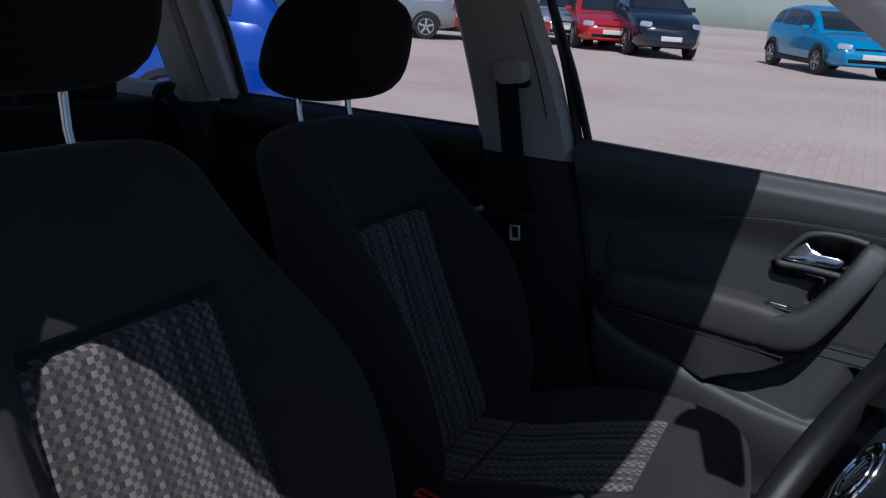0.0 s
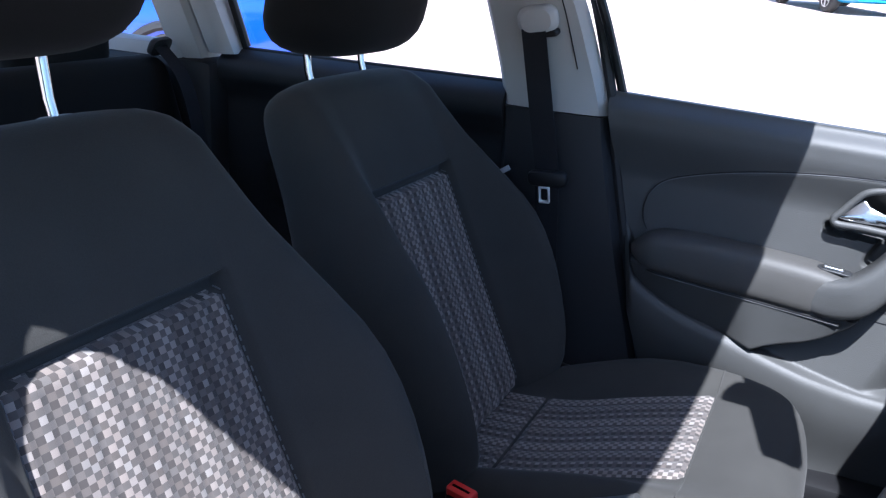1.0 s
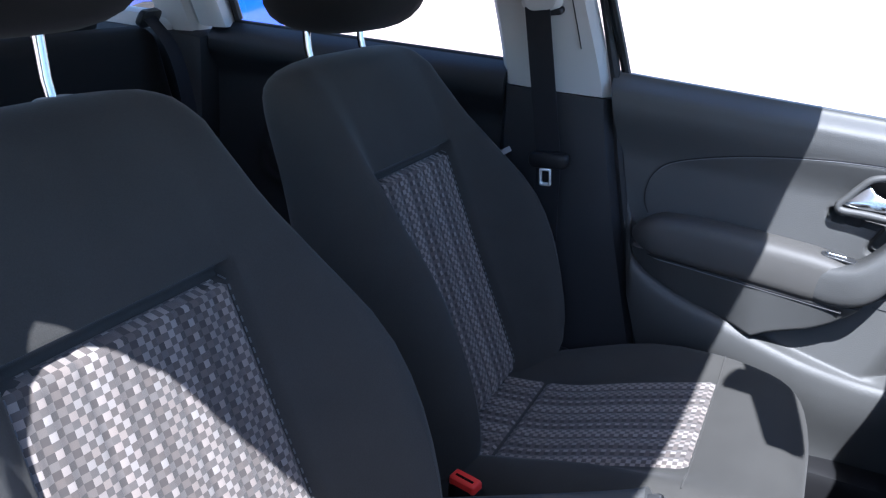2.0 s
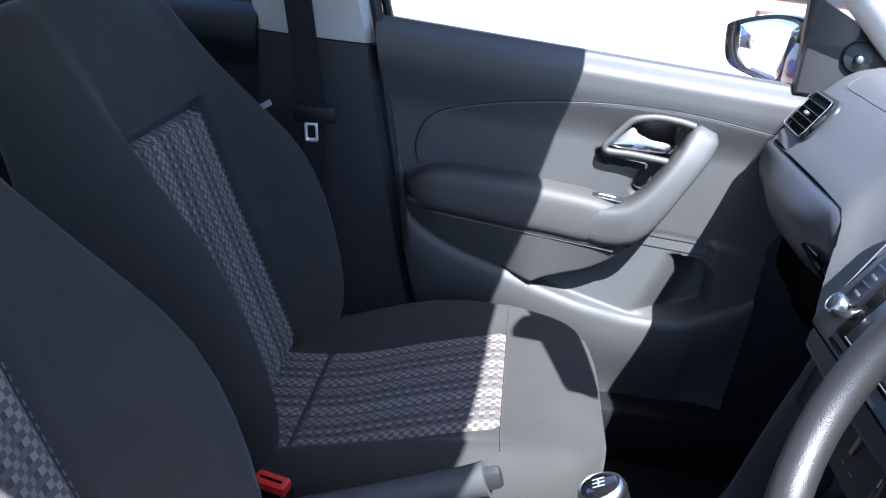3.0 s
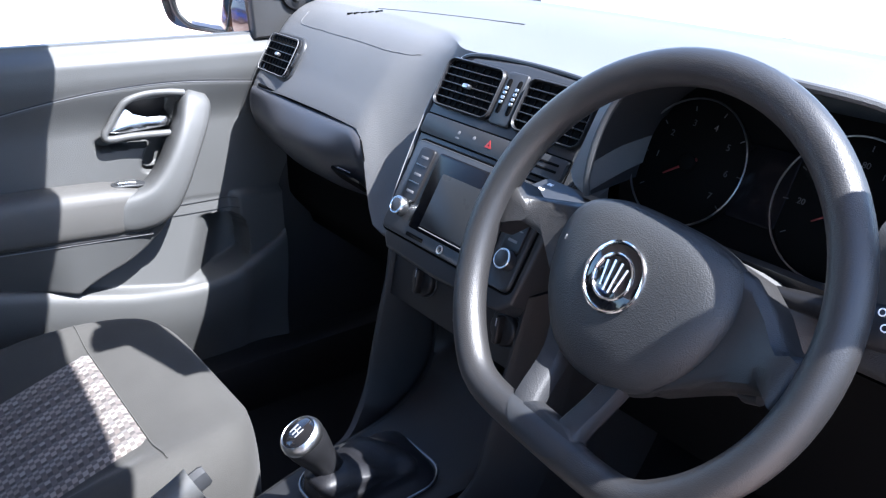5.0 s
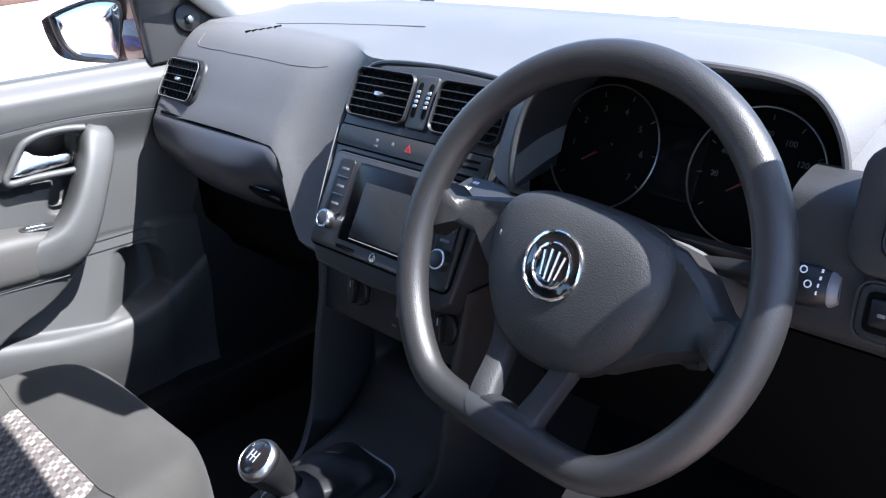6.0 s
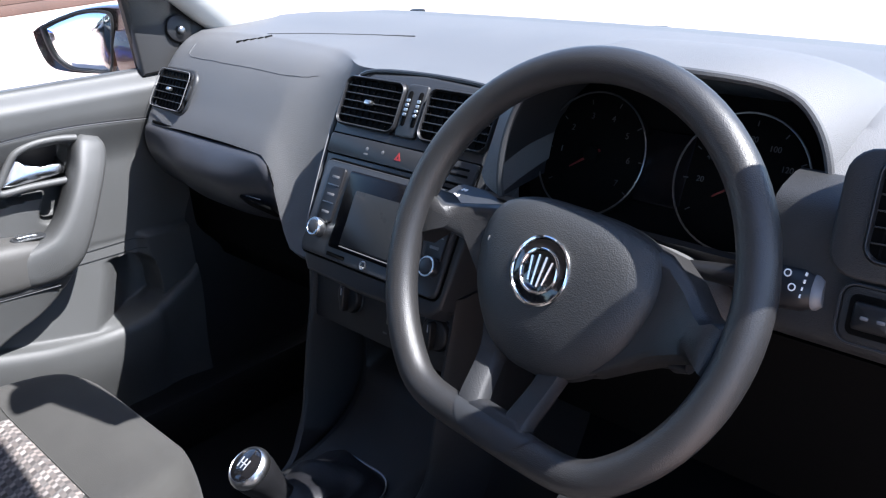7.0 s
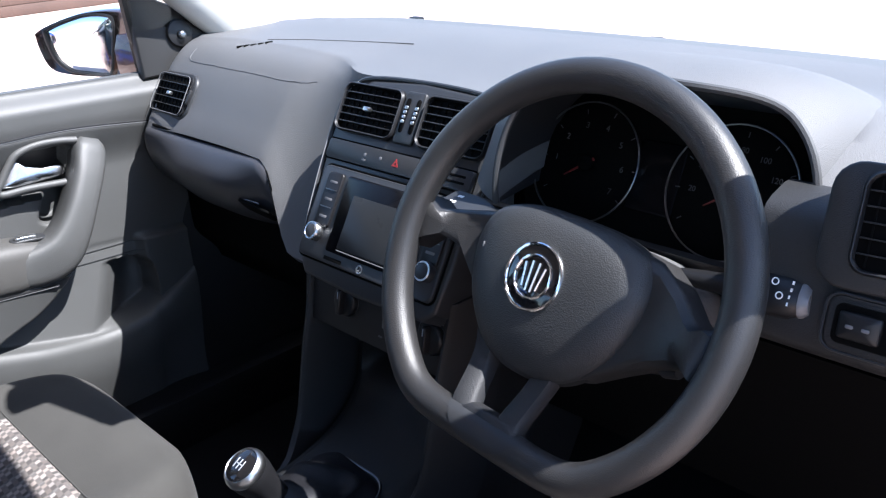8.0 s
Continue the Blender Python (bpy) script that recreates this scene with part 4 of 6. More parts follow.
def build_seat():
    st = thing("car_chair", (SX, -0.35, 0.29), "dark cloth car seat with a checked centre panel", "car seat", "front seats")
    rings = []
    for h in H_S:
        hw = curve_table(HW, h)
        us = back_columns(hw, h)
        rings.append([back_place(u, h, back_front(u, h)) for u in us] + [back_place(u, h, back_rear(u, h)) for u in us[-2:0:-1]])
    br = part("backrest", loft(bmesh.new(), rings), M_CLOTH, st, "plain dark cloth backrest with side bolsters", 50)
    part("backrest_panel", grid(lambda k, h: back_place(k * panel_half(h), h, back_front(k * panel_half(h), h) + 0.006 + 0.005 * math.cos(abs(k) * math.pi / 2) - 0.004 * smooth(0.93, 1.0, abs(k)) - 0.006 * smooth(0.445, 0.455, h) - pleat(k * 0.135)), span(-1, 1, 121), span(0.02, 0.455, 40), uvs=lambda k, h: (k * 0.135 + 0.5, h), thick=0.008, into=-DW), M_CHECK, st, "grey and black checked cloth panel", 60)
    for t in (-1, 1):
        for q in range(36):
            h0 = 0.03 + 0.012 * q
            part("stitch", tube(bmesh.new(), [back_place(t * panel_half(h), h, back_front(t * panel_half(h), h) + 0.0042) for h in (h0, h0 + 0.006)], 0.0010, 5), M_FAINT, br)
    # cushion
    rings = []
    for y in [-0.64, -0.60, -0.56, -0.52, -0.47, -0.42, -0.37, -0.32, -0.28, -0.25, -0.22, -0.19, -0.165, -0.145, -0.13, -0.118, -0.108, -0.099, -0.091, -0.085, -0.081, -0.078]:
        hw = curve_table(CHW, y)
        bot = 0.395 + 0.05 * smooth(-0.13, -0.078, y)
        top = [Vector((SX + s * hw, y, cushion_top(s * hw, y))) for s in S_F]
        sides = [Vector((SX + hw * 0.99, y, 0.47)), Vector((SX + hw * 0.95, y, 0.42)), Vector((SX + hw * 0.85, y, bot)), Vector((SX, y, bot - 0.005)), Vector((SX - hw * 0.85, y, bot)), Vector((SX - hw * 0.95, y, 0.42)), Vector((SX - hw * 0.99, y, 0.47))]
        rings.append(top + sides)
    cu = part("cushion", loft(bmesh.new(), rings), M_CLOTH, st, "plain dark cloth cushion, rounded at the front", 50)
    lift = lambda u, a, b, y: 0.0050 - 0.005 * smooth(0.136, 0.146, abs(u)) - 0.005 * smooth(b - 0.008, b, y) - 0.005 * smooth(a + 0.008, a, y)
    part("cushion_panel", grid(lambda u, y: Vector((SX + u, y, cushion_top(u, y) + lift(u, -0.535, -0.243, y) - pleat(u) * (1 - smooth(-0.262, -0.246, y)) * smooth(-0.532, -0.520, y))), span(-0.146, 0.146, 131), span(-0.535, -0.243, 30), uvs=lambda u, y: (u + 0.5, y + 1), thick=0.006, into=Vector((0, 0, -1))), M_CHECK, st, "grey and black checked cloth panel", 60)
    part("rear_strip", grid(lambda u, y: Vector((SX + u, y, cushion_top(u, y) + lift(u, -0.625, -0.540, y) - pleat(u) * (1 - smooth(-0.556, -0.544, y)))), span(-0.146, 0.146, 131), span(-0.625, -0.540, 14), uvs=lambda u, y: (u + 0.5, y + 1), thick=0.006, into=Vector((0, 0, -1))), M_CHECK, st, "checked cloth strip", 60)
    part("front_seam", tube(bmesh.new(), [(SX + u, -0.2415, cushion_top(u, -0.2415) + 0.0005) for u in span(-0.22, 0.22, 40)], 0.0012, 6), M_CLOTH, cu)
    # headrest
    rings = []
    for k in [-1, -0.985, -0.94, -0.87, -0.77, -0.6, -0.4, -0.15, 0.1, 0.35, 0.58, 0.76, 0.88, 0.95, 0.985, 1]:
        r = (1 - abs(k) ** 3.2) ** (1 / 2.6)
        wide = (0.164 - 0.012 * max(0, k)) * (0.30 + 0.70 * r)
        deep = 0.082 * max(0.12, r)
        c = Vector((SX, -0.899, 1.212)) + Vector((0, 0.13, 0.99)) * k * 0.100
        ring = []
        for q in range(36):
            a = 2 * math.pi * q / 36
            ca, sa = math.cos(a), math.sin(a)
            ring.append(c + Vector((wide * math.copysign(abs(ca) ** 0.62, ca), deep * (1.18 if sa > 0 else 1.10 - 0.28 * k) * math.copysign(abs(sa) ** 0.75, sa) - 0.012 * (ca * ca), 0)))
        rings.append(ring)
    # Headrest takes the cloth with roof shade painted in.
    part("headrest", loft(bmesh.new(), rings), M_SHADED_CLOTH, st, "dark cloth headrest, darkened further for the shade", 50)
    for u in (-0.083, 0.083):
        part("headrest_post", tube(bmesh.new(), [(SX + u, -0.920, 1.050), (SX + u, -0.932, 1.09), (SX + u, -0.946, 1.20)], 0.0062, 12), M_POLISH, st, "chrome headrest post")
        part("post_collar", slab(round_rect(0.050, 0.030, 0.013, 5), axes((SX + u, -0.918, 1.062), (1, 0, 0), (0, 1, 0.1)), 0.012, 0.005), M_BLACK, st)
    # base
    part("base_skirt", box((SX, -0.36, 0.375), (0.44, 0.46, 0.06), 0.02), M_BLACK, st)
    for u in (-0.19, 0.19):
        part("seat_rail", box((SX + u, -0.36, 0.300), (0.035, 0.56, 0.085), 0.006), M_STACK, st)
    part("recliner_cover", slab(round_rect(0.22, 0.10, 0.045, 6), axes((SX - 0.252, -0.56, 0.47), (0, -1, 0.1), (0, 0.1, 1)), 0.02, 0.008), M_BLACK, st)
    return st


seat = build_seat()
drv = copy_thing(seat, Matrix.Translation((SX + 0.734, -0.35 + 0.076, 0.29 + 0.036)))
seat.location += Vector((0.003, -0.008, 0.006))
for ob in drv.children:
    if ob.name.startswith("headrest") or ob.name.startswith("post_collar"):
        # the driver's headrest is pulled out a little further
        ob.location += Vector((0, -0.016, 0.026 if ob.name.split(".")[0] == "headrest" else 0.0))
tg2 = Vector((-0.579, -0.700, 0.911))
part("side_tag", box(tg2, (0.003, 0.020, 0.010), 0.001, Matrix.Rotation(radians(35), 3, "X")), M_GREYINK, seat, "small woven side tag")
tagged(seat, "dark cloth passenger seat with checked centre panels")
tagged(drv, "dark cloth driver's seat with a sunlit checked backrest")

# ---- rear bench ----
bench = thing("rear_bench", (0, -1.4, 0.30), "dark cloth rear bench with folded-up backrest, darkened for the shade", "bench seat")
# Bench and rear headrests wear the same shade-darkened cloth.
part("bench_cushion", box((0, -1.22, 0.47), (1.26, 0.46, 0.20), 0.06, seg=4), M_SHADED_CLOTH, bench)
part("bench_back", box((0, -1.53, 0.76), (1.26, 0.14, 0.56), 0.05, Matrix.Rotation(radians(18), 3, "X"), 4), M_SHADED_CLOTH, bench)
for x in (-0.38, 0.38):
    part("rear_headrest", box((x, -1.63, 1.06), (0.25, 0.08, 0.11), 0.035, seg=4), M_SHADED_CLOTH, bench)
rb = thing("rear_seat_belt", (-0.60, -1.55, 1.06), "black rear seat belt over the bench shoulder", "seat belt")
part("webbing", web(spline([(-0.60, -1.56, 1.06), (-0.585, -1.47, 0.98), (-0.56, -1.40, 0.80), (-0.52, -1.33, 0.57)], 16), (1, 0.15, 0)), M_BELT, rb)
part("belt_outlet", slab(round_rect(0.075, 0.040, 0.015, 5), axes((-0.605, -1.555, 1.05), (1, 0.2, 0), (0, 0.5, 1)), 0.015, 0.005), M_STACK, rb)

# ---- dashboard ----
dash = thing("dashboard", (0, 0.35, 0.62), "dark grey grained plastic dashboard", "dashboard")


def dash_top_z(x, y):
    z = 1.098 - 0.010 * smooth(0.50, 0.72, abs(x)) - 0.016 * smooth(0.45, 0.70, y)
    z -= 0.011 * smooth(-0.42, -0.10, x) * (1 - smooth(0.150, 0.19, x)) * (1 - smooth(0.24, 0.45, y))
    z += 0.042 * math.exp(-((x - 0.36) / 0.17) ** 4) * (1 - smooth(0.22, 0.42, y))
    return z


FACE = [(0, 0.0), (0.25, 0.022), (0.5, 0.045), (0.7, 0.066), (0.85, 0.087), (0.95, 0.110), (1.0, 0.135)]


def bulge(x):
    """The glovebox lid swells towards the cabin in its middle."""
    return 0.022 * smooth(-0.64, -0.48, x) * (1 - smooth(-0.40, -0.26, x))


# one profile, from the foot of the front face to the windscreen, swept from door to door
def dash_point(x, k):
    drvn = smooth(0.17, 0.22, x)
    st = smooth(-0.142, -0.118, x) * (1 - smooth(0.150, 0.185, x))
    end = 0.035 * smooth(-0.64, -0.71, x)
    wide = smooth(-0.245, -0.115, x) * (1 - smooth(0.150, 0.185, x))
    near = smooth(-0.285, -0.205, x) * (1 - smooth(-0.10, 0.0, x))
    cowl = smooth(0.180, 0.205, x) * (1 - smooth(0.515, 0.54, x))
    foot = 0.135 + 0.018 * drvn + end + 0.11 * cowl
    top = foot + 0.135 * (1 - wide) * (1 - 0.8 * cowl) + 0.081 * wide * (1 - cowl)
    if k < 0.34:
        h = math.sin(k / 0.34 * math.pi / 2)
        drop = 0.135 * (1 - drvn) + 0.03 * drvn + 0.125 * near
        mid = st * (1 - h) + wide * h
        y = foot + 0.078 * mid + curve_table(FACE, h) * (1 - mid) * (1 - 0.8 * cowl) + 0.003 * h * mid - 0.022 * near * (1 - h) ** 0.7
        return Vector((x, y, dash_top_z(x, top) - drop * (1 - h) - 0.004 * (1 - k / 0.34)))
    f = (k - 0.34) / 0.66
    y = top + (0.665 - 0.07 * (x / 0.7) ** 2 - top) * f
    return Vector((x, y, dash_top_z(x, y)))


part("top_pad", grid(dash_point, span(-0.705, 0.715, 96), span(0, 1, 40), thick=0.012, into=Vector((0, 0.6, -0.8))), M_DASH, dash, "grained soft dash top", 50)


def on_dash(x, y):
    """The place on the dash pad at x and depth y."""
    k = min(span(0.05, 0.95, 400), key=lambda q: abs(dash_point(x, q).y - y))
    return dash_point(x, k)


top_seam = spline([(-0.452, 0.286, 0), (-0.37, 0.325, 0), (-0.281, 0.359, 0), (-0.193, 0.382, 0)], 30)
part("demister_seam", tube(bmesh.new(), [on_dash(p.x, p.y) + Vector((0, 0, 0.0004)) for p in top_seam], [0.0007 + 0.0006 * smooth(20, 29, i) for i in range(30)], 6), M_COWL, dash)
low_seam = spline([(-0.600, 0.232, 0), (-0.594, 0.214, 0), (-0.555, 0.209, 0), (-0.467, 0.207, 0), (-0.367, 0.207, 0), (-0.281, 0.209, 0), (-0.236, 0.222, 0)], 44)
part("airbag_seam", tube(bmesh.new(), [on_dash(p.x, p.y) + Vector((0, -0.0001, 0.0001)) for p in low_seam], 0.0006, 6), M_DASH, dash)
for i in range(5):
    p = on_dash(-0.478 + 0.0125 * i, 0.246 + 0.0062 * i)
    wedge = [p + Vector((dx, dy, dz)) for dz in (-0.002, 0.0012) for dx, dy in ((-0.0035, 0.010), (0.0065, 0.004), (-0.001, -0.006))]
    part("demister_slot", loft(bmesh.new(), [wedge[:3], wedge[3:]]), M_VOID, dash)

# passenger side: ledge, glovebox lid, lower edge
GP = [(0.0, 0.160, 0.957), (0.08, 0.134, 0.953), (0.16, 0.126, 0.940), (0.30, 0.125, 0.912), (0.46, 0.134, 0.884), (0.62, 0.150, 0.858), (0.80, 0.178, 0.832), (1.0, 0.225, 0.808)]


def lid(x, k):
    y = curve_table([(g[0], g[1]) for g in GP], k)
    z = curve_table([(g[0], g[2]) for g in GP], k)
    end = -0.272 + 0.036 * smooth(0, 0.22, k) + 0.050 * smooth(0.1, 1.0, k)
    x = -0.695 + (x + 0.695) * (end + 0.695) / 0.575
    out = smooth(-0.64, -0.70, x) * 0.06
    return Vector((x, y - bulge(x) * smooth(0.05, 0.35, k) + out + 0.055 * smooth(end - 0.045, end, x) ** 2, z))


# Lid darker than the dash top to stand for its shaded front.
part("glovebox_lid", grid(lid, span(-0.695, -0.120, 50), span(0, 1.0, 34), thick=0.01, into=Vector((0, 1, 0))), M_SHADED_LID, dash, "smooth glovebox lid with a rounded top, darkened for the shade", 50)
groove = [(x, 0.139 + smooth(-0.62, -0.70, x) * 0.055, 0.9575 - 0.009 * smooth(-0.36, -0.27, x)) for x in span(-0.70, -0.285, 30)] + [(-0.274, 0.135, 0.944), (-0.264, 0.131, 0.935), (-0.257, 0.129, 0.922), (-0.252, 0.129, 0.905)]
part("ledge_groove", tube(bmesh.new(), spline(groove, 70), [0.0036 - 0.0026 * smooth(46, 69, i) for i in range(70)], 8), M_VOID, dash)
# Glovebox body: the shade under the lid is put into its colour.
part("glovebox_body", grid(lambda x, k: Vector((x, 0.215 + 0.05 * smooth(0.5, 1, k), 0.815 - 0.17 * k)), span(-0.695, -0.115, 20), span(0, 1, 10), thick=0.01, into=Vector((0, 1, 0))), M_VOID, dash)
part("glovebox_latch", slab(round_rect(0.085, 0.026, 0.006, 4), axes((-0.300, 0.128, 0.874), (1, 0, -0.05), (0, -0.8, 1)), 0.004, 0.002), M_VOID, dash)
part("latch_line", tube(bmesh.new(), [(-0.325, 0.122, 0.886), (-0.290, 0.124, 0.886)], 0.0010, 6), M_MIDGREY, dash)
part("latch_lip", tube(bmesh.new(), [(-0.335, 0.134, 0.866), (-0.258, 0.136, 0.862)], 0.0018, 8), M_DASH, dash)


def vent(parent, m, w, h, n_slat, n_vane, chrome=True, deep=0.030):
    """An air vent in the plane of m: dark duct, slats, vanes behind, thin rim and a slider tab."""
    v = part("air_vent", ring_frame(round_rect(w + 0.007, h + 0.007, 0.013, 6), round_rect(w, h, 0.011, 6), m, 0.006 if chrome else 0.003), M_BLACK, parent)
    # Shallow near-black plate: the duct's depth shade is put into its colour.
    part("vent_duct", slab(round_rect(w, h, 0.010, 5), m @ Matrix.Translation((0, 0, -deep)), 0.004, 0.001), M_VOID, v)
    part("vent_rim", tube(bmesh.new(), [m @ Vector((p[0], p[1], 0.006)) for p in round_rect(w + 0.003, h + 0.003, 0.012, 6)], 0.0007, 6, closed=True), M_STACK if chrome else M_MIDGREY, v)
    shallow = deep < 0.01
    for i in range(n_slat):
        y = -h / 2 + h * (i + 1) / (n_slat + 1)
        bm = bmesh.new()
        rbox(bm, (0, 0, 0), (w - 0.002, 0.0012, 0.0040), 0.0004)
        bmesh.ops.transform(bm, matrix=m @ Matrix.Translation((0, y, 0.0022)), verts=bm.verts)
        part("slat", bm, M_SLAT, v)
    for i in range(n_vane):
        x = -w / 2 + w * (i + 0.5) / n_vane
        bm = bmesh.new()
        rbox(bm, (0, 0, 0), (0.0016, h - 0.004, 0.0016 if shallow else 0.005), 0)
        bmesh.ops.transform(bm, matrix=m @ Matrix.Translation((x, 0, 0.001 if shallow else -0.012)), verts=bm.verts)
        # Vanes coloured as if lost in the duct's shade.
        part("vane", bm, M_VOID, v)
    bm = bmesh.new()
    rbox(bm, (0, 0, 0), (0.013, 0.006, 0.008), 0.002)
    bmesh.ops.transform(bm, matrix=m @ Matrix.Translation((0, 0, 0.006)), verts=bm.verts)
    part("slider_tab", bm, M_SATIN, v, "silver slider tab")
    return v


vm = axes((-0.594, 0.169, 1.0115), (1, -0.08, 0.03), (0.0, 0.62, 1))
part("side_vent_frame", slab(round_rect(0.143, 0.084, 0.024, 6), vm @ Matrix.Translation((0, 0, -0.012)), 0.0105, 0.004), M_STACK, dash)
vent(dash, vm, 0.122, 0.066, 4, 9, False, 0.0035)
part("vent_wheel", slab(round_rect(0.006, 0.026, 0.002, 3), vm @ Matrix.Translation((0.0685, 0, 0.0)), 0.004, 0.001), M_BLACK, dash)

# ---- centre stack: a raked face ----
RK = 0.6
ST = axes((0.010, 0.155, 1.0), (1, 0, 0), (0, RK, 1))  # local x across, y up the rake, z towards the cabin
UPK = math.sqrt(1 + RK * RK)


def sv(z):
    """Distance up the rake of a height."""
    return (z - 1.0) * UPK


bm = bmesh.new()
out = [(-0.142, sv(1.045)), (-0.146, sv(1.01)), (-0.140, sv(0.95)), (-0.128, sv(0.88)), (-0.122, sv(0.856)), (-0.110, sv(0.846)), (0.0, sv(0.842)), (0.125, sv(0.846)), (0.140, sv(0.858)), (0.144, sv(0.90)), (0.146, sv(0.96)), (0.150, sv(1.02)), (0.148, sv(1.055)), (0.136, sv(1.076)), (0.11, sv(1.086)), (0.0, sv(1.091)), (-0.10, sv(1.084)), (-0.128, sv(1.070))]
part("stack_face", slab(out, ST @ Matrix.Translation((0, 0, -0.055)), 0.055, 0.006), M_STACK, dash, "satin dark centre stack")
lip = spline([(*p, 0) for p in [(0.15, sv(0.97)), (0.155, sv(1.03)), (0.152, sv(1.058)), (0.138, sv(1.078)), (0.10, sv(1.088)), (0.0, sv(1.091)), (-0.10, sv(1.087)), (-0.132, sv(1.074)), (-0.148, sv(1.045)), (-0.151, sv(1.01)), (-0.146, sv(0.95)), (-0.138, sv(0.90)), (-0.134, sv(0.88))]], 60)
part("stack_edge", tube(bmesh.new(), [ST @ Vector((p.x, p.y, -0.004)) for p in lip], 0.0034, 8), M_STACK, dash)
# Highlight on the stack's rounded edge, drawn as a paler line.
part("stack_highlight", tube(bmesh.new(), [ST @ Vector((p.x * 0.985, p.y * 0.996, 0.0008)) for p in lip if p.x < -0.125], 0.0009, 6), M_MIDGREY, dash, "thin pale line painted as the edge highlight")
for cx in (-0.073, 0.088):
    vent(dash, ST @ Matrix.Translation((cx - 0.010 + 0.002, sv(1.048), 0.001)), 0.112, 0.062, 5, 9, True, 0.0035)
part("vent_bridge", slab(round_rect(0.036, 0.070, 0.004, 4, -0.002, sv(1.048)), ST, 0.004, 0.002), M_STACK, dash)
for x in (-0.011, 0.008):
    wheel_slot = part("thumbwheel_slot", slab(round_rect(0.007, 0.046, 0.003, 4, x, sv(1.050)), ST @ Matrix.Translation((0, 0, 0.004)), 0.0008, 0.0003), M_VOID, dash)
    for j in range(4):
        part("thumbwheel", slab(round_rect(0.0055, 0.0042, 0.001, 3, x, sv(1.043) + 0.0062 * j), ST @ Matrix.Translation((0, 0, 0.0046)), 0.002, 0.0008), M_SATIN, wheel_slot)
# switch strip with hazard button
part("switch_strip", slab(round_rect(0.275, 0.026, 0.003, 3, -0.002, sv(0.996)), ST, 0.004, 0.0015), M_STACK, dash)
part("strip_gap", ring_frame(round_rect(0.280, 0.031, 0.004, 3, -0.002, sv(0.996)), round_rect(0.276, 0.027, 0.003, 3, -0.002, sv(0.996)), ST, 0.0012), M_VOID, dash)
tri_o = [(0.001 + 0.0070 * math.sin(a), sv(0.996) - 0.001 + 0.0070 * math.cos(a)) for a in (0, 2.094, 4.189)]
part("hazard_triangle", ring_frame(tri_o, [(0.001 + (p[0] - 0.001) * 0.35, sv(0.996) - 0.001 + (p[1] - sv(0.996) + 0.001) * 0.35) for p in tri_o], ST @ Matrix.Translation((0, 0, 0.0042)), 0.0006), M_DULLRED, dash, "red hazard warning triangle")
for x in (-0.060, -0.029):
    part("switch_mark", slab(round_rect(0.005, 0.005, 0.002, 3, x, sv(0.997)), ST @ Matrix.Translation((0, 0, 0.004)), 0.0004, 0.0001), M_FAINT, dash)
part("switch_mark", slab(round_rect(0.008, 0.0022, 0.001, 3, -0.060, sv(0.991)), ST @ Matrix.Translation((0, 0, 0.004)), 0.0004, 0.0001), M_FAINT, dash)
part("disc_slot_panel", slab(round_rect(0.075, 0.026, 0.004, 3, 0.098, sv(0.996)), ST @ Matrix.Translation((0, 0, 0.0045)), 0.002, 0.001), M_STACK, dash)
for j in (-0.004, 0.004):
    part("slot_line", slab(round_rect(0.055, 0.003, 0.001, 3, 0.098, sv(0.996) + j), ST @ Matrix.Translation((0, 0, 0.0065)), 0.0005, 0.0002), M_VOID, dash)

# radio
radio = thing("car_radio", ST @ Vector((0.0, sv(0.91), 0.004)), "satin black car radio with a small dark screen", "radio")
rf = ST @ Matrix.Translation((0.002, sv(0.921), 0.0005))
part("radio_face", slab(round_rect(0.262, 0.128, 0.010, 5), rf, 0.006, 0.003), M_STACK, radio)
part("radio_gap", ring_frame(round_rect(0.268, 0.134, 0.012, 5), round_rect(0.263, 0.129, 0.010, 5), rf, 0.0015), M_VOID, radio)
fm = rf @ Matrix.Translation((0, 0, 0.006))
part("screen_bezel", slab(round_rect(0.158, 0.104, 0.004, 4, 0.006, 0.004), fm, 0.003, 0.001), M_BEZEL, radio, "black screen surround")
part("screen", slab(round_rect(0.118, 0.073, 0.002, 3, 0.008, -0.004), fm @ Matrix.Translation((0, 0, 0.003)), 0.0006, 0.0002), M_SCREEN, radio, "dark switched-off screen")
part("screen_edge", tube(bmesh.new(), [fm @ Vector((x, -0.043, 0.0036)) for x in (-0.050, 0.066)], 0.0008, 6), M_DASH, radio)
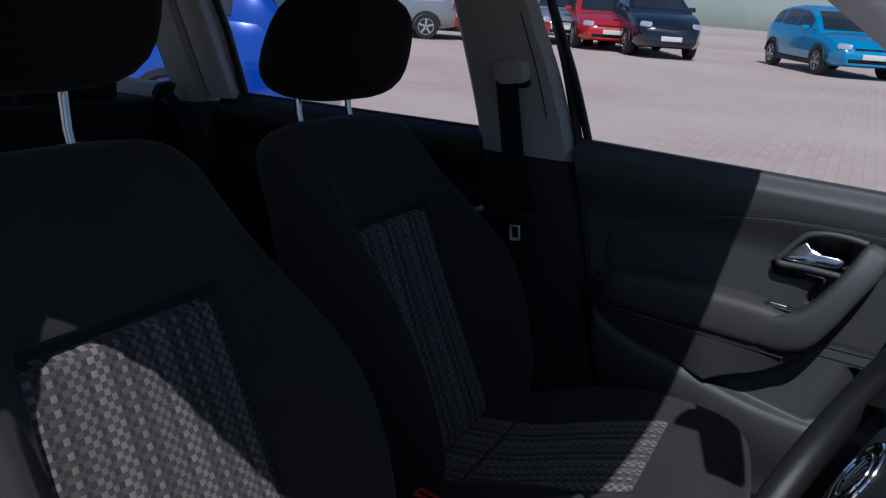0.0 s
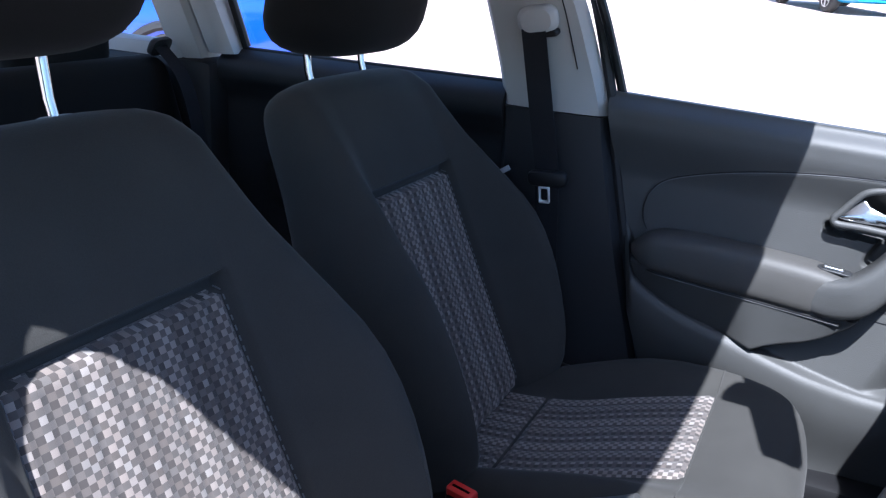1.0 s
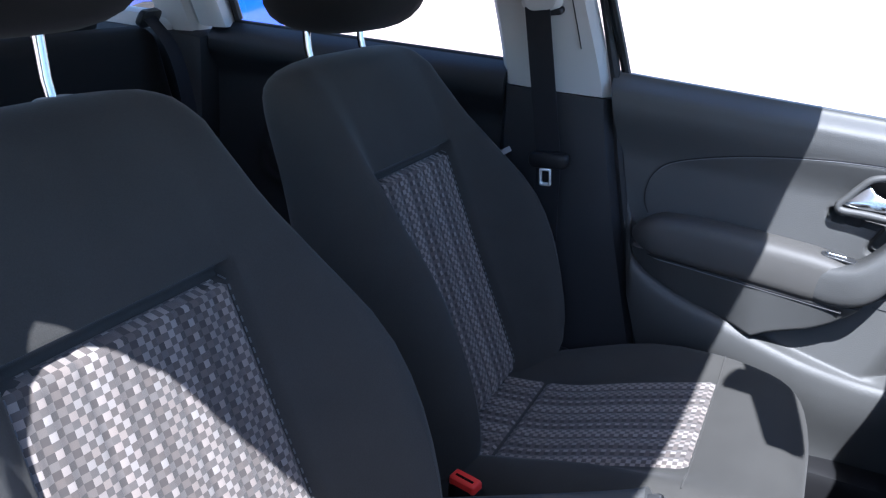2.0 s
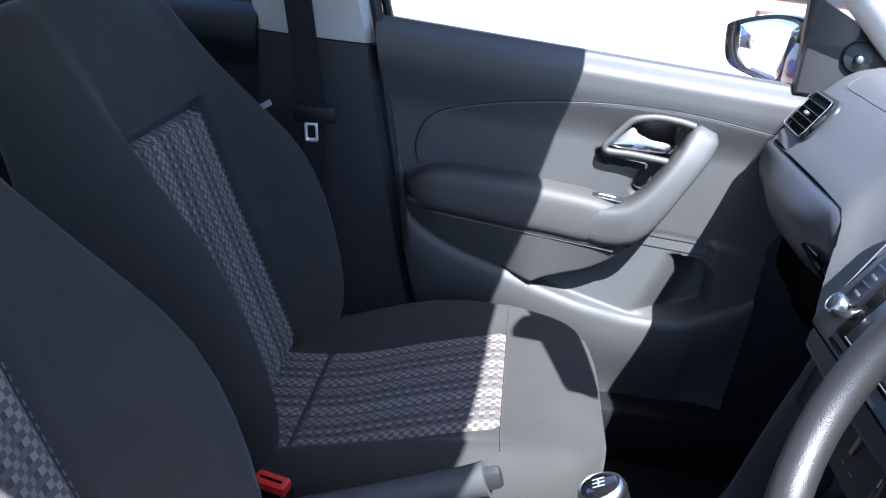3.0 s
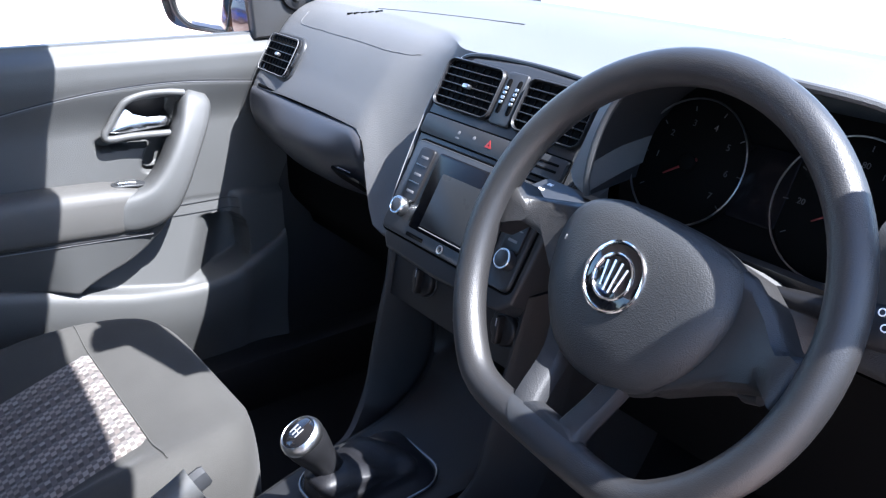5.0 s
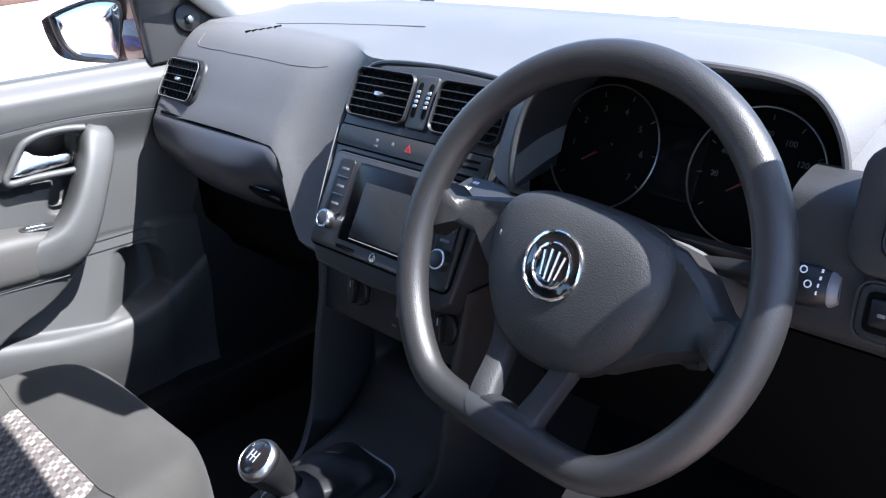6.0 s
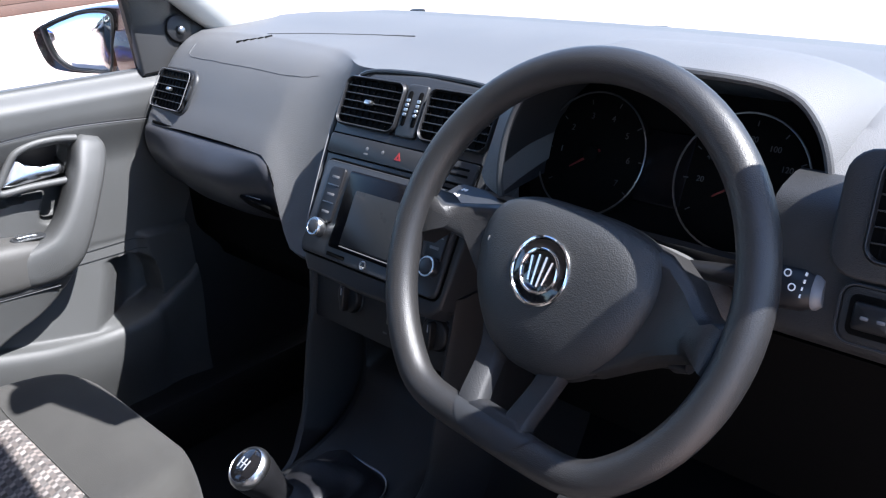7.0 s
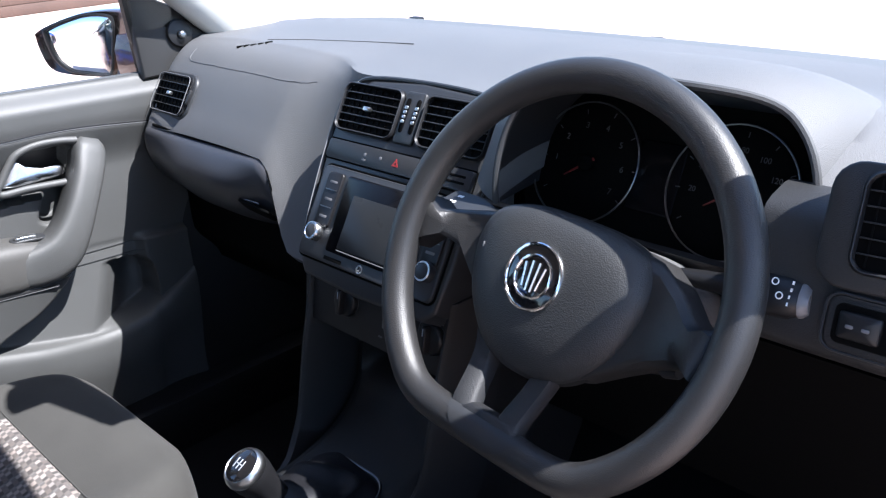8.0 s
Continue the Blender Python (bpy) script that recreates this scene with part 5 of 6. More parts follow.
for x0, sx in ((-0.098, 1), (0.110, 1)):
    part("button_column", slab(round_rect(0.030, 0.076, 0.005, 4, x0, 0.018), fm, 0.003, 0.0012), M_BLACK, radio)
    for j in range(3):
        part("button_mark", slab(round_rect(0.015, 0.0035, 0.001, 3, x0, 0.042 - 0.024 * j), fm @ Matrix.Translation((0, 0, 0.003)), 0.0004, 0.0001), M_FAINT, radio)
        if j < 2:
            part("button_rim", slab(round_rect(0.022, 0.0016, 0.0005, 3, x0, 0.031 - 0.024 * j), fm @ Matrix.Translation((0, 0, 0.003)), 0.0012, 0.0003), M_DARKMETAL, radio)
    k0 = part("volume_knob", slab(disc(0.0125, 24, x0 - 0.004 * (1 if x0 < 0 else -1), -0.029), fm, 0.012, 0.003), M_SATIN if x0 < 0 else M_STACK, radio, "ribbed knob")
    part("knob_cap", slab(disc(0.009, 20, x0 - 0.004 * (1 if x0 < 0 else -1), -0.029), fm @ Matrix.Translation((0, 0, 0.012)), 0.0008, 0.0003), M_STACK, k0)
    part("knob_rim", tube(bmesh.new(), [fm @ Vector((p[0], p[1], 0.0115)) for p in disc(0.0112, 28, x0 - 0.004 * (1 if x0 < 0 else -1), -0.029)], 0.0011, 6, closed=True), M_SATIN, k0, "bright knob rim")
part("card_slot", slab(round_rect(0.036, 0.005, 0.001, 3, -0.055, -0.057), fm, 0.0006, 0.0002), M_VOID, radio)
part("socket", ring_frame(disc(0.006, 16, 0.0, -0.056), disc(0.004, 16, 0.0, -0.056), fm, 0.0015), M_SATIN, radio)

# climate panel below
CP = axes((0.002, 0.090, 0.806), (1, 0, 0), (0, 0.22, 1))
# Heater panel shares the console colour that has shade painted in.
part("climate_panel", slab([(-0.145, 0.040), (-0.138, -0.035), (-0.126, -0.044), (0.135, -0.044), (0.146, -0.035), (0.150, 0.040)], CP @ Matrix.Translation((0, 0, -0.02)), 0.02, 0.004), M_CONSOLE, dash, "heater panel, darkened for the shade")
for x in (-0.043, 0.122):
    kb = part("heater_knob", slab(disc(0.021, 26, x, 0.004), CP, 0.010, 0.003), M_BLACK, dash)
    part("knob_ring", ring_frame(disc(0.0235, 26, x, 0.004), disc(0.0215, 26, x, 0.004), CP, 0.002), M_STACK, dash)
    part("knob_bar", slab(round_rect(0.008, 0.036, 0.003, 3, x, 0.004), CP @ Matrix.Translation((0, 0, 0.010)), 0.010, 0.003), M_BLACK, kb)
    part("ring_scale", tube(bmesh.new(), [CP @ Vector((x + 0.0262 * math.cos(a), 0.004 + 0.0262 * math.sin(a), 0.0012)) for a in span(0.9, 2.9, 16)], 0.0007, 5), M_FAINT, dash)
    part("pointer", slab(round_rect(0.0015, 0.010, 0.0005, 3, x, 0.014), CP @ Matrix.Translation((0, 0, 0.020)), 0.0005, 0.0001), M_GREYINK, kb)
part("slider", slab(round_rect(0.005, 0.040, 0.0015, 3, 0.034, 0.008), CP, 0.004, 0.001), M_DARKMETAL, dash)
for x in (0.026, 0.048):
    part("panel_mark", slab(round_rect(0.008, 0.0025, 0.001, 3, x, -0.026), CP, 0.0004, 0.0001), M_FAINT, dash)

# driver's side
DP = [(0.0, 0.150, 1.072), (0.12, 0.118, 1.062), (0.35, 0.100, 1.020), (0.60, 0.088, 0.975), (0.72, 0.088, 0.958), (0.80, 0.105, 0.945), (1.0, 0.19, 0.90)]


def fascia(x, k):
    return Vector((x, curve_table([(g[0], g[1]) for g in DP], k) + 0.02 * smooth(0.62, 0.72, x), curve_table([(g[0], g[2]) for g in DP], k)))


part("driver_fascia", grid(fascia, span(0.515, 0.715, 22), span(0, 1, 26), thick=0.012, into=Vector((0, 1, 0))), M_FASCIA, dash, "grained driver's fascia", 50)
# Column fascia darkened by colour, as the shade behind the wheel.
part("column_fascia", grid(lambda x, k: Vector((x, 0.135 + 0.05 * k, 0.985 - 0.10 * k)), span(0.150, 0.520, 16), span(0, 1, 8), thick=0.012, into=Vector((0, 1, 0))), M_SHADED_TRIM, dash)
# Knee panel: footwell shade put into the colour, not a black plastic.
part("knee_panel", grid(lambda x, k: Vector((x, 0.16 + 0.10 * k, 0.91 - 0.26 * k)), span(0.135, 0.715, 16), span(0, 1, 8), thick=0.012, into=Vector((0, 1, 0))), M_VOID, dash, "knee panel, footwell shade put into its black colour")
rv = axes((0.640, 0.101, 1.068), (1, 0.10, 0.0), (0, 0.40, 1))
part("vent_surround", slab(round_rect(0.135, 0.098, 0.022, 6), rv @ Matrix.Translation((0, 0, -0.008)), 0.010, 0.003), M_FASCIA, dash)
vent(dash, rv @ Matrix.Translation((0.010, 0.004, 0.002)), 0.100, 0.072, 5, 6, True, 0.0035)
lsf = axes((0.640, 0.0865, 0.992), (1, 0.03, 0), (0, 0.26, 1))
part("switch_recess", slab(round_rect(0.105, 0.044, 0.010, 5), lsf, 0.004, 0.002), M_FASCIA, dash)
part("recess_edge", tube(bmesh.new(), [lsf @ Vector((p[0], p[1], 0.004)) for p in round_rect(0.107, 0.046, 0.011, 5)], 0.0012, 6, closed=True), M_STACK, dash)
part("recess_floor", slab(round_rect(0.092, 0.032, 0.006, 5), lsf @ Matrix.Translation((0, 0, 0.004)), 0.0008, 0.0003), M_VOID, dash)
part("dimmer_wheel", slab(round_rect(0.032, 0.022, 0.003, 4, -0.026, 0), lsf @ Matrix.Translation((0, 0, 0.0048)), 0.003, 0.002, 0.003), M_BLACK, dash)
for x in (-0.032, -0.020):
    part("dimmer_mark", slab(round_rect(0.006, 0.003, 0.001, 3, x, 0), lsf @ Matrix.Translation((0, 0, 0.0108)), 0.0004, 0.0001), M_FAINT, dash)

# instrument cluster and hood
clu = thing("instrument_cluster", (0.36, 0.20, 1.02), "black instrument cluster with two ringed dials", "instrument panel")
cm = axes((0.360, 0.200, 1.032), (1, 0, 0), (0, 0.43, 0.9))
part("cluster_plate", slab(round_rect(0.330, 0.165, 0.05, 8), cm @ Matrix.Translation((0, 0, -0.012)), 0.010, 0.001), M_VOID, clu)
for cx, dirn in ((-0.085, 0), (0.085, 1)):
    dl = part("dial", slab(disc(0.066, 40, cx, 0.0), cm, 0.0015, 0.0005), M_VOID, clu)
    part("dial_ring", tube(bmesh.new(), [cm @ Vector((p[0], p[1], 0.010)) for p in disc(0.0665, 48, cx, 0.0)], 0.0010, 8, closed=True), M_DARKMETAL, dl, "bright dial ring")
    a0 = radians(215)
    needle = [cm @ Vector((cx - 0.010 * math.cos(a0), -0.010 * math.sin(a0), 0.006)), cm @ Vector((cx + 0.030 * math.cos(a0), 0.030 * math.sin(a0), 0.006))]
    part("needle", tube(bmesh.new(), needle, [0.0020, 0.0008], 6), M_NEEDLE, dl, "red needle")
    part("needle_cap", slab(disc(0.009, 20, cx, 0.0), cm @ Matrix.Translation((0, 0, 0.005)), 0.006, 0.002), M_VOID, dl)
    marks = ["", "1", "2", "3", "4", "5", "6", "7"] if not dirn else ["", "20", "40", "60", "80", "100", "120", "140", "160"]
    for i, s_ in enumerate(marks):
        a = radians(215 - 250 * i / (len(marks) - 1))
        if s_:
            lettering(s_, cm @ Matrix.Translation((cx + 0.043 * math.cos(a), 0.043 * math.sin(a), 0.002)), 0.0095 if not dirn else 0.008, M_NUMERAL, dl)
        tk = [cm @ Vector((cx + q * math.cos(a), q * math.sin(a), 0.002)) for q in (0.056, 0.061)]
        part("tick", tube(bmesh.new(), tk, 0.0006, 4), M_NUMERAL, dl)
part("cluster_display", slab(round_rect(0.055, 0.075, 0.004, 4, 0.0, 0.0), cm, 0.002, 0.0008), M_BEZEL, clu)
part("lower_bar", slab(round_rect(0.20, 0.018, 0.004, 4, 0.0, -0.080), cm @ Matrix.Translation((0, 0, 0.02)), 0.004, 0.001), M_BLACK, clu)
for x in (-0.03, 0.025):
    part("bar_mark", slab(round_rect(0.012, 0.003, 0.001, 3, x, -0.079), cm @ Matrix.Translation((0, 0, 0.024)), 0.0004, 0.0001), M_GREYINK, clu)


def hood(a, k):
    """The cowl round the dials: an arch, k from its front lip inwards to the plate."""
    rx, rz = 0.184 - 0.014 * k, 0.127 - 0.027 * k
    ca, sa = math.cos(a), math.sin(a)
    rx -= (0.024 + 0.022 * (1 - k)) * smooth(0.2, -0.5, ca)
    x = 0.36 + rx * math.copysign(abs(ca) ** 0.62, ca)
    z = 1.020 + rz * max(-0.35, sa) * (abs(sa) ** -0.25 if sa > 0.02 else 1)
    return Vector((x, 0.105 + 0.10 * k + (0.06 * k + 0.036 * (1 - k)) * max(0, sa) + 0.045 * smooth(0.1, 0.7, ca) * (1 - k), z))


# Lining darker than the hood: the cowl's inner shade is in the colour.
part("hood_lining", grid(hood, [radians(v) for v in span(-8, 188, 50)], span(0, 1, 8)), M_SHADED_TRIM, clu, "cowl lining, the recess shade put into its colour", 60)
part("hood", grid(lambda a, k: hood(a, 0) * (1 - k) + k * Vector((0.36 + (hood(a, 0).x - 0.36) * 1.10, 0.34, 1.02 + (hood(a, 0).z - 1.02) * 0.80)) + Vector((0, 0, 0.014 * math.sin(math.pi * k) + 0.004)), [radians(v) for v in span(-8, 188, 50)], span(0, 1, 14)), M_DASH, clu, "grained cowl over the dials", 60)
part("cowl_cheek", grid(lambda a, k: Vector((0.150, 0.152 + 0.6 * (hood(a, 0).z - 1.0), hood(a, 0).z)).lerp(hood(a, 0), k) + Vector((0, -0.006 * math.sin(math.pi * k), 0)), [radians(v) for v in span(140, 188, 24)], span(0, 1, 8)), M_DASH, clu, "grained cheek beside the dials", 60)
part("hood_lip", tube(bmesh.new(), [hood(a, 0) + Vector((0, 0, 0.001)) for a in [radians(v) for v in span(-8, 188, 50)]], 0.004, 8), M_COWL, clu)

# ---- steering wheel and column ----
WC = Vector((0.360, 0.020, 0.990))
wm0 = axes(WC, (1, 0, 0), (0, 0.470, 0.883))
wm = wm0 @ Matrix.Rotation(radians(-4.5), 4, "Z")  # the wheel stands a little to the right
sw = thing("steering_wheel", WC, "dark grey three-spoke flat-bottomed steering wheel", "steering wheel")


def rim_path(n=96):
    pts = []
    for i in range(n):
        a = 2 * math.pi * i / n
        x, y = 0.1835 * math.cos(a), 0.1835 * math.sin(a)
        low = -0.160
        if y < low + 0.012:
            y = low + 0.012 - 0.012 * math.tanh((low + 0.012 - y) / 0.016)
        pts.append(wm @ Vector((x + 0.007, y, 0.011)))  # the rim stands proud of the hub
    return pts


part("rim", tube(bmesh.new(), rim_path(), 0.0165, 16, closed=True, flat=1.0, up=wm.to_3x3() @ Vector((0, 0, 1))), M_WHEEL, sw, "grained dark grey foam rim", 70)
padpts = [(0, 0.066), (0.046, 0.064), (0.080, 0.053), (0.095, 0.030), (0.095, 0.0), (0.082, -0.036), (0.054, -0.068), (0.026, -0.082), (0, -0.085)]
padpts = [(p[0] * 1.07, p[1] * (1.06 if p[1] < 0 else 1.02)) for p in padpts] + [(-p[0], p[1] * (1.06 if p[1] < 0 else 1.02)) for p in padpts[-2:0:-1]]
PV = -0.010  # the hub sits a little below the rim's centre
padpts = [tuple(p[:2]) for p in spline([(*p, 0) for p in padpts + padpts[:1]], 65)][:-1]
bm = bmesh.new()
loft(bm, [[wm @ Vector((p[0] * k, p[1] * k + PV, h)) for p in padpts] for k, h in ((0.98, -0.034), (1.0, -0.020), (0.985, -0.011), (0.955, -0.004), (0.88, 0.0025), (0.72, 0.0088), (0.5, 0.0132), (0.25, 0.0151), (0.02, 0.0156))])
pad = part("airbag_pad", bm, M_PAD, sw, "grained airbag pad", 60)
bm = bmesh.new()
loft(bm, [[wm @ Vector((p[0] * k, p[1] * k + PV, h)) for p in padpts] for k, h in ((0.94, -0.036), (1.015, -0.028), (1.01, -0.020), (0.99, -0.016))])
part("hub_shell", bm, M_CONSOLE, sw)
bdg = wm @ Matrix.Translation((-0.002, -0.007, 0.0145))
part("badge_disc", slab(disc(0.030, 36), bdg, 0.0012, 0.0005), M_GLOSS, pad)
part("badge_ring", tube(bmesh.new(), [bdg @ Vector((p[0], p[1], 0.001)) for p in disc(0.0305, 48)], 0.0018, 8, closed=True), M_CHROME, pad, "chrome badge ring")
emb = part("badge_emblem", tube(bmesh.new(), [bdg @ Vector((p[0], p[1], 0.002)) for p in disc(0.0200, 40)], 0.0014, 8, closed=True), M_CHROME, pad, "chrome emblem of plain bars")
for x, h in ((-0.010, 0.011), (-0.0035, 0.014), (0.0035, 0.014), (0.010, 0.011)):
    part("emblem_bar", tube(bmesh.new(), [bdg @ Vector((x * 1.15, h, 0.0022)), bdg @ Vector((x * 0.8, -h, 0.0022))], 0.0010, 6), M_SATIN, emb)
for x, y in ((-0.074, 0.012), (0.074, 0.012)):
    part("pad_mark", slab(round_rect(0.006, 0.0014, 0.0004, 3, x, y), wm @ Matrix.Translation((0, PV, 0.0058)), 0.0012, 0.0003), M_FAINT, pad)
    part("pad_mark", slab(round_rect(0.0014, 0.005, 0.0004, 3, x - 0.002, y), wm @ Matrix.Translation((0, PV, 0.0060)), 0.0012, 0.0003), M_FAINT, pad)
for s in (-1, 1):
    right = 1 if s > 0 else 0
    up = 0.018 * (1 - right)
    top_edge = [(0.060, 0.050), (0.095, 0.046), (0.122, 0.030), (0.146, 0.012), (0.160, 0.005), (0.172, 0.013)] if right else [(0.060, 0.0435), (0.100, 0.035), (0.130, 0.0255), (0.155, 0.018), (0.172, 0.027)]
    poly = [(s * x, y) for x, y in top_edge] + [(s * 0.182, 0.010), (s * 0.176, -0.040 + 0.6 * up), (s * 0.158, -0.029 + up), (s * 0.142, -0.027 + up - 0.006 * right), (s * 0.116, -0.031 + up - 0.013 * right), (s * 0.090, -0.038 + 0.6 * up - 0.022 * right), (s * 0.058, -0.064 - 0.018 * right)]
    if s < 0:
        poly = poly[::-1]
    bm = slab(poly[::-1], wm @ Matrix.Translation((0, 0, -0.040)), 0.040, 0.012, 0.004)
    for v in bm.verts:
        # from under the edge of the pad up to the rim
        p = wm.inverted() @ v.co
        p.z += 0.020 * smooth(0.105, 0.165, abs(p.x)) - 0.013
        v.co = wm @ p
    part("spoke", bm, M_WHEEL, sw, "", 60)
    rings = []
    for k in span(0, 1, 12):
        # each leg rises from behind the pad to the face of the rim
        cx, cy, cz = s * (0.042 - 0.017 * k) - 0.010 + 0.003 * k, -0.062 - 0.094 * k, -0.016 + 0.026 * smooth(0.25, 1, k)
        w, th = 0.0155 - 0.003 * math.sin(math.pi * k), 0.010
        rings.append([wm @ Vector((cx + 0.007 * k + w * qx, cy, cz + th * qz)) for qx, qz in ((-1, -0.7), (-1, 0.45), (-0.72, 0.95), (0.72, 0.95), (1, 0.45), (1, -0.7))])
    part("lower_spoke", loft(bmesh.new(), rings), M_SHADED_TRIM, sw, "dark lower spoke leg", 50)
part("spoke_web", slab([(-0.044, -0.162), (0.044, -0.162), (0.040, -0.146), (0.024, -0.137), (-0.024, -0.137), (-0.040, -0.146)], wm @ Matrix.Translation((0.007, 0, 0.002)), 0.017, 0.006), M_SHADED_TRIM, sw, "", 50)


def foot(x, k):
    """A flush insert over the inner face of the rim, narrowing towards its ends."""
    e = min(1.0, abs(x) / 0.047)
    th = radians(-70 + k * (70 + 122 - 98 * e ** 3))
    r = 0.0172
    return wm @ Vector((x + 0.007, -0.1596 + r * math.cos(th), r * math.sin(th) + 0.011))


part("spoke_foot", grid(foot, span(-0.047, 0.047, 31), span(0, 1, 18)), M_STACK, sw, "satin spoke foot set into the rim", 60)

col = thing("steering_column", (0.36, 0.10, 0.95), "black steering column shroud with switch stalks", "steering column")
# Sunlit top and shaded underside are put into the two shroud colours.
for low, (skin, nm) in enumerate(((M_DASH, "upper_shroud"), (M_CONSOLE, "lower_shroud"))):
    rings = []
    for k in span(0, 1, 10):
        c = WC + wm0.to_3x3() @ Vector((0, -0.012, -0.028 - 0.16 * k))
        grow = smooth(0, 0.12, k)
        rr = []
        for q in range(21):
            a = math.pi * q / 20 + math.pi * low
            ca, sa = math.cos(a), math.sin(a)
            rr.append(c + wm0.to_3x3() @ Vector(((0.088 + 0.024 * grow) * math.copysign(abs(ca) ** 0.6, ca), (0.044 + 0.016 * grow) * math.copysign(abs(sa) ** 0.7, sa) + 0.001 * (2 * low - 1), 0)))
        rings.append(rr)
    part(nm, loft(bmesh.new(), rings), skin, col, "", 50)
part("reach_lever", tube(bmesh.new(), [(0.450, 0.05, 0.925), (0.480, 0.035, 0.925), (0.494, 0.030, 0.930)], [0.005, 0.007, 0.005], 10), M_STACK, col, "dark column release lever")
W3 = wm0.to_3x3()
for s in (-1, 1):
    a = WC + W3 @ Vector((s * 0.095, 0.032 if s > 0 else 0.034, -0.062))
    b = WC + W3 @ Vector((s * (0.203 if s > 0 else 0.206), 0.042 if s > 0 else 0.036, -0.067))
    if s > 0:
        stem = part("stalk", tube(bmesh.new(), [a, a.lerp(b, 0.4), a.lerp(b, 0.62), a.lerp(b, 0.92), b], [0.008, 0.011, 0.021, 0.021, 0.017], 12, flat=0.8, up=(0, -0.4, 1)), M_BLACK, col, "black wiper stalk with white marks")
        part("stalk_tip", tube(bmesh.new(), [b, b + (b - a) * 0.03, b + (b - a) * 0.07], [0.0185, 0.018, 0.014], 12, flat=0.8, up=(0, -0.4, 1)), M_MIDGREY, stem, "grey stalk end")
        for k, dy in ((0.70, 0.009), (0.75, -0.004), (0.82, 0.009), (0.88, -0.002)):
            c = a.lerp(b, k) + W3 @ Vector((0, dy, 0.0172 if dy > 0.005 else 0.0184))
            part("stalk_mark", tube(bmesh.new(), [c + W3 @ Vector((*p, 0)) for p in disc(0.0027, 14)], 0.0006, 5, closed=True), M_WHITE, stem)
        for j in range(4):
            part("stalk_mark", box(a.lerp(b, 0.95) + W3 @ Vector((0, 0.010 - 0.006 * j, 0.0165)), (0.0012, 0.0030, 0.003), 0.0003, W3), M_WHITE, stem)
    else:
        # a flat paddle with a bevelled upper face
        along, flat_up = (b - a).normalized(), W3 @ Vector((0, 0.80, 0.60))
        rings = []
        for k, h, w in ((0, 0.007, 0.008), (0.35, 0.008, 0.010), (0.55, 0.010, 0.017), (0.70, 0.010, 0.020), (0.93, 0.010, 0.020), (0.985, 0.009, 0.017), (1.0, 0.006, 0.014)):
            across = along.cross(flat_up).normalized()
            c = a.lerp(b, k)
            rings.append([c + across * (w * q) + flat_up * (h * r) for q, r in ((-1, -0.6), (-1, 0.6), (-0.86, 1), (0.86, 1), (1, 0.6), (1, -0.6), (0.86, -1), (-0.86, -1))])
        stem = part("stalk", loft(bmesh.new(), rings), M_STACK, col, "flat dark indicator stalk")
        for k, q in ((0.80, 0.35), (0.84, 0.35), (0.80, -0.30), (0.85, -0.30)):
            m = axes(a.lerp(b, k) + along.cross(flat_up).normalized() * (0.020 * q) + flat_up * 0.0102, along, flat_up.cross(along))
            part("stalk_mark", slab(round_rect(0.0035, 0.0045, 0.001, 3), m, 0.0005, 0.0001), M_WHITE, stem)

# ---- centre console ----
con = thing("centre_console", (0.01, -0.2, 0.30), "black plastic centre console between the seats", "console")
CPTH = [Vector((0, y, z)) for y, z in ((0.150, 0.84), (0.150, 0.77), (0.146, 0.70), (0.125, 0.635), (0.050, 0.598), (-0.10, 0.585), (-0.25, 0.560), (-0.45, 0.530), (-0.62, 0.52), (-0.80, 0.52))]
CW = [(0.0, 0.128), (0.12, 0.126), (0.22, 0.124), (0.32, 0.118), (0.42, 0.104), (0.56, 0.078), (0.70, 0.058), (1.0, 0.055)]


def console(u, k):
    c = spline_at(CPTH, k)
    d = (spline_at(CPTH, min(1, k + 0.01)) - spline_at(CPTH, max(0, k - 0.01))).normalized()
    into = Vector((0, d.z, -d.y))
    if into.z > 0.01 or into.y < -0.9:
        into = -into
    hw = curve_table(CW, k)
    a = abs(u)
    if a <= 1:
        dep = 0.010 * smooth(0.75, 1.0, a) ** 2
        rec = smooth(0.07, 0.10, k) * (1 - smooth(0.235, 0.30, k)) * (1 - smooth(0.78, 0.86, a))
        return Vector((0.010 + u * hw, c.y, c.z)) + into * dep + Vector((0, 0.09 * rec, 0))
    return Vector((0.010 + math.copysign(hw + 0.006 * min(1, (a - 1) * 4), u), c.y, c.z)) + into * (0.010 + (a - 1) * 0.26)


def spline_at(pts, k):
    t = k * (len(pts) - 1)
    i = min(int(t), len(pts) - 2)
    f = t - i
    p1, p2 = pts[i], pts[i + 1]
    p0 = pts[i - 1] if i else p1 * 2 - p2
    p3 = pts[i + 2] if i + 2 < len(pts) else p2 * 2 - p1
    return 0.5 * (2 * p1 + (p2 - p0) * f + (2 * p0 - 5 * p1 + 4 * p2 - p3) * f * f + (3 * p1 - p0 - 3 * p2 + p3) * f**3)


# Console body: its shade between the seats is part of the colour.
part("console_body", grid(console, [-2, -1.5, -1.12, -1.0, -0.95, -0.9, -0.86, -0.82, -0.78, -0.7, -0.5, -0.25, 0, 0.25, 0.5, 0.7, 0.78, 0.82, 0.86, 0.9, 0.95, 1.0, 1.12, 1.5, 2], span(0, 1, 60)), M_CONSOLE, con, "grained black console, darkened further for the shade", 45)
